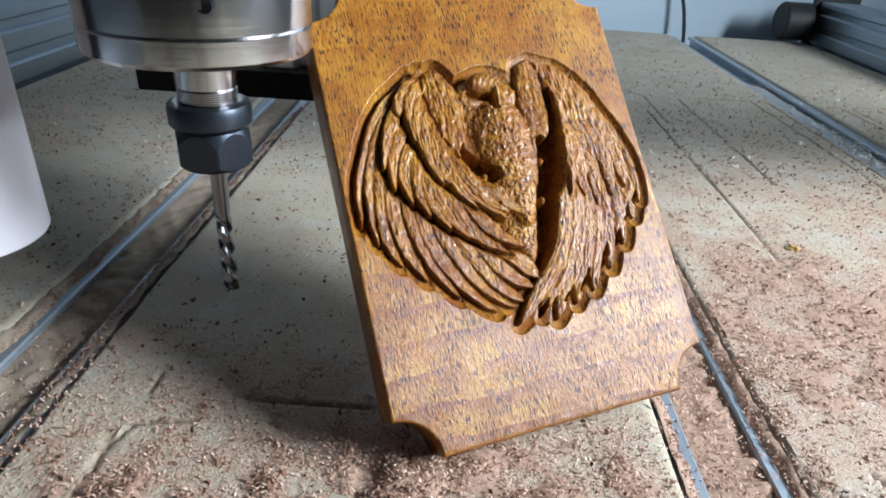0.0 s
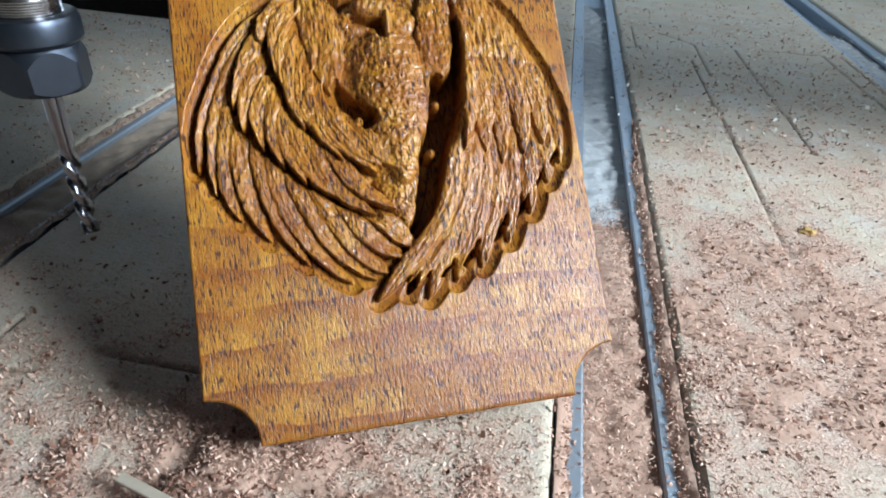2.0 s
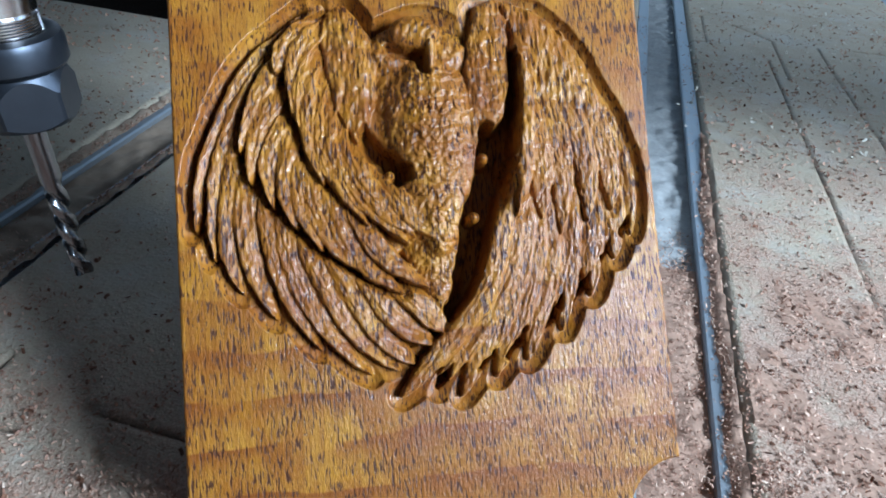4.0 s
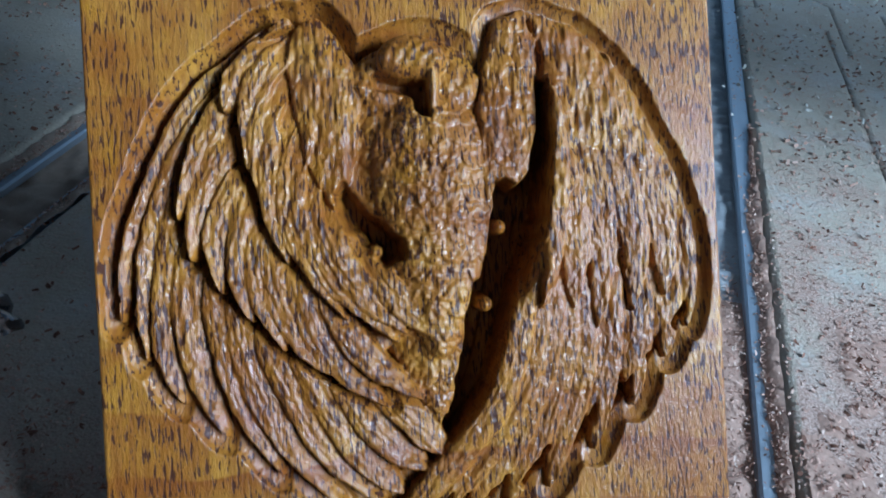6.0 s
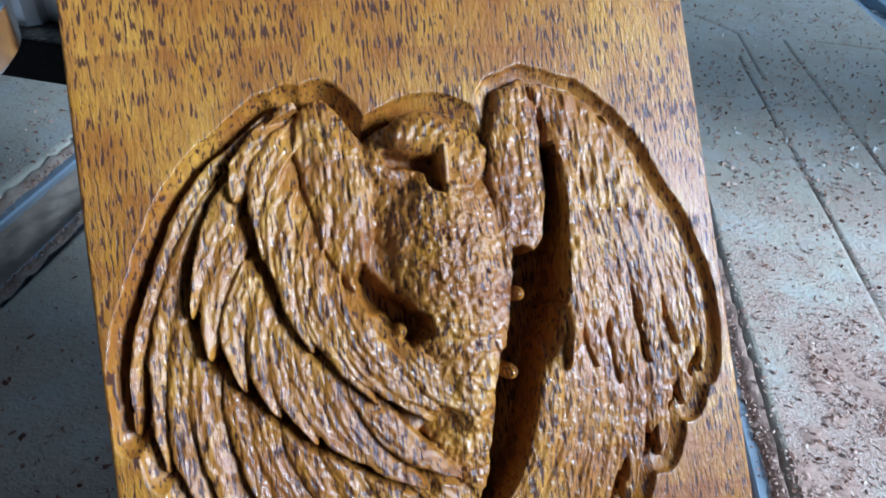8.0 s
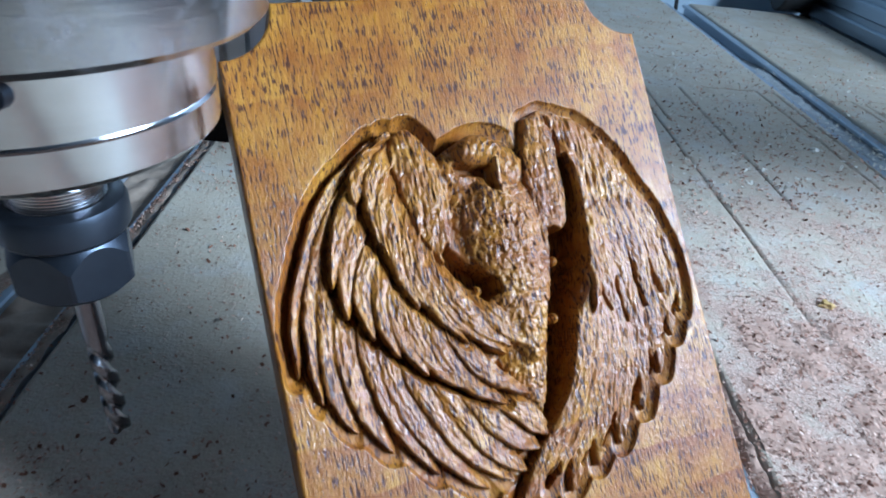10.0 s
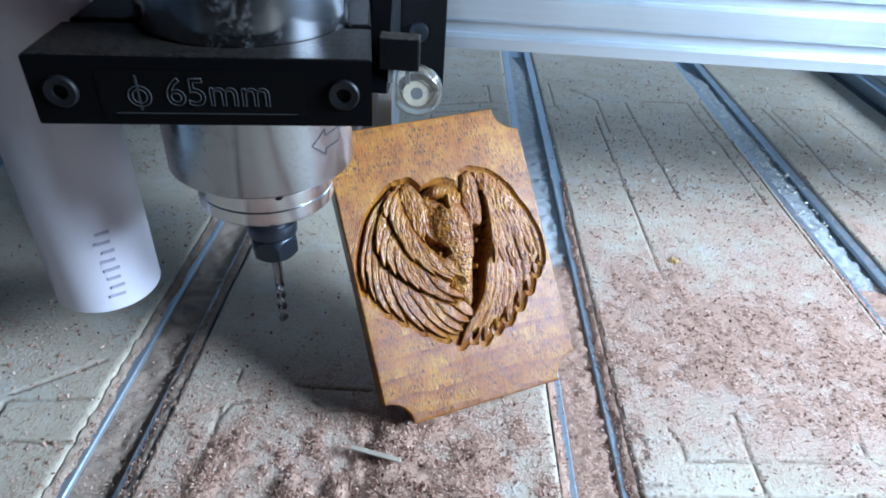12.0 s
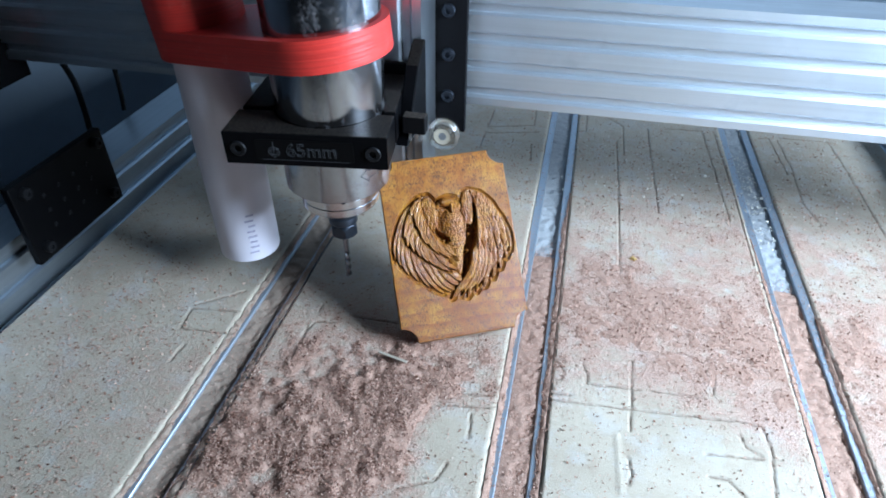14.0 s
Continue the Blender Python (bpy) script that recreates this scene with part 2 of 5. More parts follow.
RED = printed_plastic()
PVC = plain("white_pipe_plastic", (0.70, 0.66, 0.72), 0.30, 25, 0.10, 0.0, 0.03)
INK = plain("grey_print", (0.42, 0.39, 0.50), 0.5)
CLEAR = plain("smoky_wheel_plastic", (0.62, 0.56, 0.48), 0.10, 60, 0.3)
CLEAR.node_tree.nodes["Principled BSDF"].inputs["Transmission Weight"].default_value = 0.88
CLEAR.node_tree.nodes["Principled BSDF"].inputs["IOR"].default_value = 1.45
TAN = plain("dusty_bearing", (0.50, 0.43, 0.32), 0.5, 300, 0.4)
BOLT = plain("bolt_steel", (0.24, 0.24, 0.245), 0.35, 300, 0.3, 0.4)
PANEL = plain("smooth_black_enamel", (0.002, 0.002, 0.0025), 0.35)
PANEL.node_tree.nodes["Principled BSDF"].inputs["Specular IOR Level"].default_value = 0.10
RUBBER = plain("black_rubber", (0.015, 0.015, 0.016), 0.6)
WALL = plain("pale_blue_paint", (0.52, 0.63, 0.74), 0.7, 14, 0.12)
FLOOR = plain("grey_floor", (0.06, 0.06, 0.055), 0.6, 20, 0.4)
# left wall: a darkened copy of the pale blue, keeps shadows deep
DIMMED_BLUE = plain("pale_blue_paint_dimmed", (0.13, 0.165, 0.21), 0.7, 14, 0.12)
# near wall, out of view: set almost black to keep fill light low
DARK_WALL = plain("low_bounce_wall", (0.03, 0.03, 0.034), 0.7, 14, 0.12)
# ceiling, out of view: dark colour so it returns little light
CEIL = plain("low_bounce_ceiling", (0.06, 0.06, 0.06), 0.7, 10, 0.08)
WHITE = plain("white_frame_paint", (0.78, 0.78, 0.78), 0.4, 40, 0.1)
TABLE = plain("bench_wood", (0.20, 0.14, 0.09), 0.55, 40, 0.4)


def shavings_material():
    n = Nodes("wood_shavings")
    info = n.tree.nodes.new("ShaderNodeNewGeometry")
    pick = info.outputs["Random Per Island"]
    base = n.ramp(pick, (0.0, (0.20, 0.092, 0.062)), (0.3, (0.40, 0.22, 0.155)), (0.7, (0.54, 0.335, 0.25)), (0.95, (0.66, 0.47, 0.37)), (0.995, (0.68, 0.54, 0.44)))
    return n.set(Base_Color=base, Roughness=0.75)


CHIPS = shavings_material()
DUST = plain("fine_wood_dust", (0.46, 0.29, 0.215), 0.85, 900, 0.6, 0.0, 0.6)

# ---- the room ----
def wall(name, bm, material, label):
    return tagged(part(name, bm, material, None, "", False), label, "wall", kind="structure")


X0, X1, Y0, Y1, Z0, Z1 = -1.7, WIN_X, -2.0, 0.87, -0.80, 1.75
tagged(part("floor", box(X0, X1, Y0, Y1, Z0 - 0.1, Z0), FLOOR, None, "", False), "dull grey workshop floor", "floor", kind="structure")
tagged(part("ceiling", box(X0, X1, Y0, Y1, Z1, Z1 + 0.1), CEIL, None, "", False), "unseen ceiling, coloured dark to cut bounced light", "ceiling", kind="structure")
wall("wall_far", box(X0, X1, Y1, Y1 + 0.12, Z0 - 0.1, Z1 + 0.1), WALL, "pale blue painted wall behind the machine")
wall("wall_near", box(X0, X1, Y0 - 0.12, Y0, Z0 - 0.1, Z1 + 0.1), DARK_WALL, "unseen near wall, coloured dark to cut bounced light")
wall("wall_left", box(X0 - 0.12, X0, Y0 - 0.12, Y1 + 0.12, Z0 - 0.1, Z1 + 0.1), DIMMED_BLUE, "pale blue left wall, colour darkened to limit bounced light")
wy0, wy1, wz0, wz1 = WIN_Y - WIN_W / 2, WIN_Y + WIN_W / 2, WIN_Z - WIN_H / 2, WIN_Z + WIN_H / 2
wall("wall_right", joined(box(X1, X1 + 0.12, Y0 - 0.12, wy0, Z0 - 0.1, Z1 + 0.1), box(X1, X1 + 0.12, wy1, Y1 + 0.12, Z0 - 0.1, Z1 + 0.1),
                          box(X1, X1 + 0.12, wy0, wy1, Z0 - 0.1, wz0), box(X1, X1 + 0.12, wy0, wy1, wz1, Z1 + 0.1)), WALL, "pale blue painted wall with a window opening")
win = thing("window_1", "white framed window that lets in daylight", "window", kind="structure")
part("window_frame", joined(box(X1 + 0.05, X1 + 0.09, wy0, wy0 + 0.03, wz0, wz1), box(X1 + 0.05, X1 + 0.09, wy1 - 0.03, wy1, wz0, wz1),
                            box(X1 + 0.05, X1 + 0.09, wy0 + 0.03, wy1 - 0.03, wz0, wz0 + 0.03), box(X1 + 0.05, X1 + 0.09, wy0 + 0.03, wy1 - 0.03, wz1 - 0.03, wz1)), WHITE, win)

# ---- bench and machine bed ----
BED_Y0, BED_Y1 = -0.30, 0.785
bench = thing("workbench", "brown wooden bench under the router", "bench")
part("bench_top", box(-0.345, 0.465, -0.36, 0.80, -0.075, -0.035, 0.003), TABLE, bench)
for sx in (-0.30, 0.42):
    for sy in (-0.31, 0.75):
        part("leg", box(sx - 0.035, sx + 0.035, sy - 0.035, sy + 0.035, Z0, -0.076, 0.003), TABLE, bench)

TRACKS = (-0.116, 0.0755, 0.2575)
HALF = 0.0150
EDGES = [-0.285] + [e for c in TRACKS for e in (c - HALF - 0.0006, c + HALF + 0.0006)] + [0.405]


# toolpaths once milled into the strips: x, y to x, y
CUTS_FAR = [(-0.005, 0.49, -0.006, 0.446), (-0.006, 0.446, 0.044, 0.461), (0.044, 0.461, 0.042, 0.501), (-0.005, 0.432, 0.051, 0.445), (-0.007, 0.396, -0.006, 0.436), (0.1, 0.515, 0.1, 0.46), (0.1, 0.46, 0.087, 0.457),
             (0.133, 0.444, 0.135, 0.221), (0.12, 0.504, 0.14, 0.48), (0.14, 0.48, 0.14, 0.418), (0.166, 0.481, 0.167, 0.414), (0.167, 0.414, 0.169, 0.312), (0.187, 0.486, 0.224, 0.489), (0.224, 0.489, 0.225, 0.446),
             (0.225, 0.446, 0.229, 0.314), (0.236, 0.492, 0.237, 0.436), (0.237, 0.436, 0.239, 0.354), (0.239, 0.354, 0.239, 0.252)]
CUTS_FAR_RIGHT = [(0.28, 0.484, 0.292, 0.487), (0.292, 0.487, 0.296, 0.409), (0.3, 0.482, 0.302, 0.422), (0.302, 0.422, 0.298, 0.358), (0.298, 0.358, 0.306, 0.323), (0.303, 0.49, 0.352, 0.492), (0.352, 0.492, 0.354, 0.445),
             (0.354, 0.445, 0.355, 0.352), (0.355, 0.352, 0.355, 0.317), (0.045, 0.417, 0.048, 0.381)]
CUTS_NEAR = [(0.093, 0.115, 0.098, 0.108), (0.098, 0.108, 0.097, 0.1), (0.097, 0.1, 0.094, 0.099), (0.11, 0.116, 0.113, 0.109), (0.113, 0.109, 0.113, 0.1), (0.113, 0.1, 0.147, 0.102), (0.142, 0.126, 0.14, 0.069),
             (0.152, 0.103, 0.183, 0.104), (0.195, 0.133, 0.191, 0.108), (0.088, 0.087, 0.104, 0.088), (0.088, 0.082, 0.182, 0.088), (0.182, 0.088, 0.205, 0.09), (0.205, 0.09, 0.217, 0.089), (0.217, 0.089, 0.219, 0.072),
             (0.219, 0.072, 0.216, 0.042), (0.182, 0.062, 0.213, 0.065), (0.182, 0.047, 0.192, 0.047), (0.192, 0.047, 0.2, 0.038), (0.138, 0.05, 0.14, 0.039), (0.14, 0.039, 0.138, 0.032), (0.203, 0.08, 0.205, 0.072),
             (0.205, 0.072, 0.213, 0.067)]
CUTS_LEFT = [(-0.166, 0.09, -0.169, 0.109), (-0.169, 0.109, -0.135, 0.113), (-0.166, 0.089, -0.132, 0.091), (-0.168, 0.113, -0.139, 0.135), (-0.156, 0.059, -0.155, 0.075), (-0.081, 0.114, -0.079, 0.092), (0.024, 0.072, 0.055, 0.077),
             (0.022, 0.063, 0.055, 0.067), (0.045, 0.06, 0.047, 0.043), (0.014, 0.002, 0.034, 0.012), (0.034, 0.012, 0.038, 0.024)]
CUTS_FRONT = [(-0.078, 0.095, -0.08, 0.105), (-0.08, 0.105, -0.077, 0.115), (-0.077, 0.115, -0.062, 0.118), (-0.053, 0.127, -0.018, 0.126), (-0.043, 0.119, -0.036, 0.114), (-0.036, 0.114, -0.016, 0.115), (-0.078, 0.127, -0.078, 0.134)]
RIDGES = [(0.117, 0.123, 0.146, 0.123), (0.115, 0.131, 0.165, 0.135), (0.088, 0.066, 0.132, 0.064), (0.132, 0.064, 0.134, 0.027)]


LUMPS = np.random.RandomState(12).rand(4, 130, 130)


def patchy(x, y, cell, layer):
    """Smooth noise over the bed, 0 to 1, with lumps of the given size in metres."""
    px, py = (x + 0.5) / cell % 128, (y + 0.5) / cell % 128
    i, j = px.astype(int), py.astype(int)
    a, b = px - i, py - j
    a, b = a * a * (3 - 2 * a), b * b * (3 - 2 * b)
    g = LUMPS[layer]
    return (g[j, i] * (1 - a) + g[j, i + 1] * a) * (1 - b) + (g[j + 1, i] * (1 - a) + g[j + 1, i + 1] * a) * b


def dust_at(x, y):
    """How thickly the bed is covered, 0 to 1."""
    g = lambda cx, cy, sx, sy, k: k * np.exp(-((x - cx) / sx) ** 2 - ((y - cy) / sy) ** 2)
    d = g(-.045, .005, .075, .070, 0.85) + g(.015, .085, .060, .034, 0.65) + g(-.03, .055, .06, .04, .35) + g(.165, .165, .095, .050, 0.75) + g(.255, .135, .07, .06, .50)
    d = d + g(.11, .20, .06, .06, .35) + g(.33, .17, .12, .12, .35) + g(-.20, .06, .10, .14, .10) + g(.2, .28, .16, .09, .22) + g(-.08, .10, .05, .06, .15)
    d = d - g(.036, .045, .022, .032, .65) - g(.155, .055, .07, .030, .30) + 0.06
    d = d * (0.10 + 1.0 * patchy(x, y, 0.017, 0) + 0.8 * patchy(x, y, 0.006, 1))
    return np.clip(d, 0, 1)


def board(x0, x1, cuts, seed):
    """A strip with rounded rims and shallow milled grooves."""
    r = np.random.RandomState(seed)
    step = 0.0011
    xs = np.concatenate([[x0, x0 + 0.0004, x0 + 0.0019], np.arange(x0 + 0.0026, x1 - 0.0026, step), [x1 - 0.0019, x1 - 0.0004, x1]])
    ys = np.concatenate([np.arange(BED_Y0, -0.12, 0.006), np.arange(-0.12, 0.30, step), np.arange(0.30, 0.53, 0.0014), np.arange(0.53, BED_Y1, 0.003), [BED_Y1]])
    X, Y = np.meshgrid(xs, ys)
    H = np.zeros_like(X)
    fill = np.zeros_like(X)
    for ax, ay, bx, by in cuts:
        if max(ax, bx) < x0 - 0.01 or min(ax, bx) > x1 + 0.01:
            continue
        l2 = (bx - ax) ** 2 + (by - ay) ** 2
        t = np.clip(((X - ax) * (bx - ax) + (Y - ay) * (by - ay)) / l2, 0, 1)
        wob = 0.00012 * np.sin(Y * 130 + X * 210)
        d = np.hypot(X - ax - t * (bx - ax) + wob, Y - ay - t * (by - ay) + wob)
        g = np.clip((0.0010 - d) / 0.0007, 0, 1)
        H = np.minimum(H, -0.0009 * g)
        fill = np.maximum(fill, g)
    for ax, ay, bx, by in RIDGES:
        l2 = (bx - ax) ** 2 + (by - ay) ** 2
        t = np.clip(((X - ax) * (bx - ax) + (Y - ay) * (by - ay)) / l2, 0, 1)
        H += 0.0004 * np.clip((0.0022 - np.hypot(X - ax - t * (bx - ax), Y - ay - t * (by - ay))) / 0.0014, 0, 1)
    H += 0.00022 * np.sin(X * 47 + 2 * np.sin(Y * 31)) * np.sin(Y * 39 + seed)
    worn = 0.5 + 0.7 * patchy(X, Y, 0.013, 1)
    for column, drop in ((0, 0.0022), (1, 0.0012), (-1, 0.0012), (-2, 0.0006)):
        H[:, column] -= drop * worn[:, column]
    bare = np.zeros_like(X)
    for column, how in ((0, 1.0), (1, 1.0), (2, 0.8), (-1, 1.0), (-2, 1.0), (-3, 0.8)):
        bare[:, column] = how
    verts = np.stack([X, Y, H], -1).reshape(-1, 3)
    ny, nx = X.shape
    idx = np.arange(ny * nx).reshape(ny, nx)
    faces = np.stack([idx[:-1, :-1], idx[:-1, 1:], idx[1:, 1:], idx[1:, :-1]], -1).reshape(-1, 4).tolist()
    ring = list(idx[0, :]) + list(idx[1:, -1]) + list(idx[-1, -2::-1]) + list(idx[-2:0:-1, 0])
    low = verts[ring].copy()
    low[:, 2] = -0.0345
    n0 = len(verts)
    verts = np.concatenate([verts, low])
    for k in range(len(ring)):
        j = (k + 1) % len(ring)
        faces.append((int(ring[k]), n0 + k, n0 + j, int(ring[j])))
    faces.append(tuple(range(n0 + len(ring) - 1, n0 - 1, -1)))
    ob = sheet("spoilboard", verts.tolist(), faces, MDF, None, False)
    smooth(ob.data, 40)
    cover = ob.data.attributes.new("dust", "FLOAT", "POINT")
    cover.data.foreach_set("value", dust_at(verts[:, 0], verts[:, 1]).astype(np.float32))
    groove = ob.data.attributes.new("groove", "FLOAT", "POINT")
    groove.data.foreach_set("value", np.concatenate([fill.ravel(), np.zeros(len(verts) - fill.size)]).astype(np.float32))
    rim = ob.data.attributes.new("rim", "FLOAT", "POINT")
    rim.data.foreach_set("value", np.concatenate([bare.ravel(), np.zeros(len(verts) - bare.size)]).astype(np.float32))
    return tagged(ob, "beige fibreboard strip with milled grooves, strewn with shavings", "board", "boards of the machine bed")


for k, (a, b) in enumerate(zip(EDGES[0::2], EDGES[1::2])):
    board(a, b, CUTS_FAR + CUTS_FAR_RIGHT + CUTS_NEAR + CUTS_LEFT + CUTS_FRONT, k)


def t_track(cx):
    out = [(-.015, -.0130), (.015, -.0130), (.015, -.0020), (.0091, -.0020), (.0085, -.0026), (.0085, -.0044), (.0118, -.0044), (.0118, -.0112),
           (-.0118, -.0112), (-.0118, -.0044), (-.0085, -.0044), (-.0085, -.0026), (-.0091, -.0020), (-.015, -.0020)]
    bm = prism(out, -BED_Y1, -BED_Y0)
    moved(bm, turn=Matrix.Rotation(radians(90), 4, "X"))
    moved(bm, cx, 0, 0)
    ob = tagged(part("t_track", bm, ALU_Y), "blue-grey aluminium clamping track set into the bed", "track", "tracks in the bed")
    return ob


for c in TRACKS:
    t_track(c)


# ---- aluminium extrusions ----
def slot_side(n, pitch=0.020, deep=0.0042):
    """Half outline of one face with v-slots: (along, depth) from one end to the other."""
    pts = []
    for i in range(n):
        c = (i + 0.5) * pitch
        pts += [(c - 0.0046, 0), (c - 0.0030, 0.0018), (c - 0.0030, deep), (c + 0.0030, deep), (c + 0.0030, 0.0018), (c + 0.0046, 0)]
    return pts


def extrusion_outline(n, thick=0.040):
    """Outline of an n x 20 mm tall bar: x is its depth, y its height, slots on the two broad faces."""
    h = n * 0.020
    left = [(d, a) for a, d in slot_side(n)]
    right = [(thick - d, a) for a, d in reversed(slot_side(n))]
    return [(0, 0)] + left + [(0, h)] + [(thick, h)] + right + [(thick, 0)]


def beam_along_x(x0, x1, y, z, n):
    bm = prism(extrusion_outline(n), x0, x1)          # outline x -> world y, outline y -> world z, drawn along x
    m = Matrix(((0, 0, 1, 0), (1, 0, 0, y), (0, 1, 0, z), (0, 0, 0, 1)))
    bmesh.ops.transform(bm, matrix=m, verts=bm.verts)
    bmesh.ops.recalc_face_normals(bm, faces=bm.faces)
    return bm


def beam_along_y(y0, y1, x, z, n, thick=0.040):
    bm = prism(extrusion_outline(n, thick), y0, y1)
    m = Matrix(((1, 0, 0, x), (0, 0, 1, 0), (0, 1, 0, z), (0, 0, 0, 1)))
    bmesh.ops.transform(bm, matrix=m, verts=bm.verts)
    bmesh.ops.recalc_face_normals(bm, faces=bm.faces)
    return bm


GY, GZ = 0.255, 0.112
tagged(part("gantry_beam", beam_along_x(-0.40, 0.47, GY, GZ, 4), ALU, None, "", False), "silver aluminium gantry beam with long slots", "beam")
RAIL_L, RAIL_R = -0.292, 0.412
tagged(part("side_rail", beam_along_y(BED_Y0, 0.775, RAIL_L - 0.040, -0.0345, 4), RAIL, None, "", False), "blue-grey slotted aluminium side rail", "rail", "side rails")
tagged(part("side_rail", beam_along_y(BED_Y0, 0.795, RAIL_R, -0.0345, 4), RAIL, None, "", False), "blue-grey slotted aluminium side rail", "rail", "side rails")

# ---- spindle ----
AX, AY = -0.0591, 0.1443
spindle = thing("spindle_motor", "polished steel spindle motor with a black collet nut", "spindle", at=pose(AX, AY, 0))
part("body", lathe([(0, .104), (.0315, .104), (.0325, .105), (.0325, .345), (.0, .345)], 96), SPINDLE, spindle)
part("nose_ring", lathe([(0, .088), (.0238, .088), (.0247, .089), (.0247, .0936), (.0243, .0940), (.0247, .0944), (.0247, .104)], 96), TURNED, spindle)
part("shaft", lathe([(.0, .070), (.0066, .070), (.0066, .0757)] + [(r, .0757 + .0005 * i + k) for i in range(7) for r, k in ((.0068, .0), (.0068, .0002), (.0065, .0004))] + [(.0068, .0795), (.0068, .0885), (0, .0885)], 48), STEEL, spindle)
nut = part("collet_nut", lathe([(.0045, .0612), (.0062, .0612), (.0062, .0690), (.0078, .0697), (.0091, .0703), (.0096, .0710), (.0096, .0745), (.0092, .0756), (.0078, .0760), (.0070, .0759), (.0068, .0750)], 64), NUT, spindle, "black hexagonal collet nut")


def hex_nut():
    """Six flats, with the arcs that a conical chamfer leaves on them."""
    bm = bmesh.new()
    n, half = 96, .00835
    flat = [half / math.cos(((a * 360 / n + 5) % 60 - 30) * math.pi / 180) for a in range(n)]
    rings = []
    for kind in range(6):
        ring = []
        for a in range(n):
            r = flat[a]
            over = r - half
            radius, z = ((.0062, .0603), (half - .0002, .0603), (r, .0606 + 1.0 * over), (r, .0694 - 2.3 * over), (half - .0002, .0697), (.0070, .0700))[kind]
            t = 2 * math.pi * a / n
            ring.append(bm.verts.new((radius * math.cos(t), radius * math.sin(t), z)))
        rings.append(ring)
    for p, q in zip(rings, rings[1:]):
        for a in range(n):
            bm.faces.new((p[a], p[(a + 1) % n], q[(a + 1) % n], q[a]))
    bm.faces.new(rings[0][::-1])
    bm.faces.new(rings[-1])
    bmesh.ops.recalc_face_normals(bm, faces=bm.faces)
    return bm


part("hexagon", hex_nut(), NUT, nut, "", False)


def mark_on_body(points, name):
    """A thin line of dark strokes that follows the round body: (angle, height) corners."""
    bm = bmesh.new()
    for (a0, z0), (a1, z1) in zip(points, points[1:]):
        steps = 6
        rows = []
        dx, dz = math.radians(a1 - a0) * .0325, z1 - z0
        ln = math.hypot(dx, dz) + 1e-9
        ox, oz = -dz / ln * .00022, dx / ln * .00022
        for i in range(steps + 1):
            f = i / steps
            ring = []
            for sgn in (-1, 1):
                a = radians(a0 + (a1 - a0) * f) + sgn * ox / .0325
                ring.append(bm.verts.new((.03256 * math.cos(a), .03256 * math.sin(a), z0 + dz * f + sgn * oz)))
            rows.append(ring)
        for p, q in zip(rows, rows[1:]):
            bm.faces.new((p[0], p[1], q[1], q[0]))
    bmesh.ops.recalc_face_normals(bm, faces=bm.faces)
    return part(name, bm, ENGRAVED, spindle, "engraved arrow", False)


mark_on_body([(-44, .1200), (-34, .1245), (-34, .1222), (-20, .1230), (-20, .1180), (-34, .1176), (-34, .1152), (-44, .1200)], "arrow_mark")
part("set_screw_hole", moved(lathe([(0, .0002), (.0010, .0002), (.0016, .0005), (.0018, -.001)], 20, "y"), .0105, -.0224, .1005), NUT, spindle, "dark set screw hole")


def twist_bit():
    """Two-flute end mill: shank, then a twisted two-lobed section."""
    bm = bmesh.new()
    rings, steps = [], 20
    z_top, z_flute, z_tip, r0 = 0.0625, 0.0470, 0.0232, 0.0020
    n = 70
    for i in range(n + 1):
        z = z_top + (z_tip - z_top) * i / n
        flute = max(0.0, min(1.0, (z_flute - z) / 0.003))
        turn = (z_flute - z) / 0.0125 * 2 * math.pi if z < z_flute else 0
        ring = []
        for k in range(steps):
            a = 2 * math.pi * k / steps
            r = r0 * (1 - flute * 0.52 * max(0.0, math.cos(2 * (a - turn))) ** 0.7)
            ring.append(bm.verts.new((r * math.cos(a), r * math.sin(a), z)))
        rings.append(ring)
    for a, b in zip(rings, rings[1:]):
        for k in range(steps):
            bm.faces.new((a[k], b[k], b[(k + 1) % steps], a[(k + 1) % steps]))
    bm.faces.new(rings[0])
    bm.faces.new(rings[-1][::-1])
    bmesh.ops.recalc_face_normals(bm, faces=bm.faces)
    return bm


tagged(part("milling_bit", moved(twist_bit(), AX, AY, 0), CARBIDE), "bright two-flute milling bit in the collet", "bit")

# ---- clamp round the spindle ----
CLAMP = pose(AX - 0.0005, AY, 0.1441, 0, 0, 7.5)
clamp = thing("spindle_clamp", "black spindle clamp, screwed, marked with its diameter", "clamp", at=CLAMP)


def ring_outline(left, right, front, r, gap=0.0):
    """A block with a round bore, as a solid with a slit: front half."""
    n = 28
    arc = [(r * math.cos(radians(a)), r * math.sin(radians(a))) for a in np.linspace(180 + gap, 360 - gap, n)]
    return [(-left, arc[0][1]), (-left, front), (right, front), (right, arc[-1][1])] + arc[::-1]


part("front_jaw", prism(ring_outline(.0510, .0402, -.0410, .0327, 22), -.0100, .0100, .0008), BLACK_DUSTY, clamp, "", False)
back = [(-.0500, .050), (-.0500, -.0085), (-.0342, -.0085)] + [(.0327 * math.cos(radians(a)), .0327 * math.sin(radians(a))) for a in np.linspace(190, -10, 40)] + [(.0342, -.0085), (.0402, -.0085), (.0402, .050)]
part("back_jaw", prism(back, -.0100, .0100, .0008), BLACK_DUSTY, clamp, "", False)
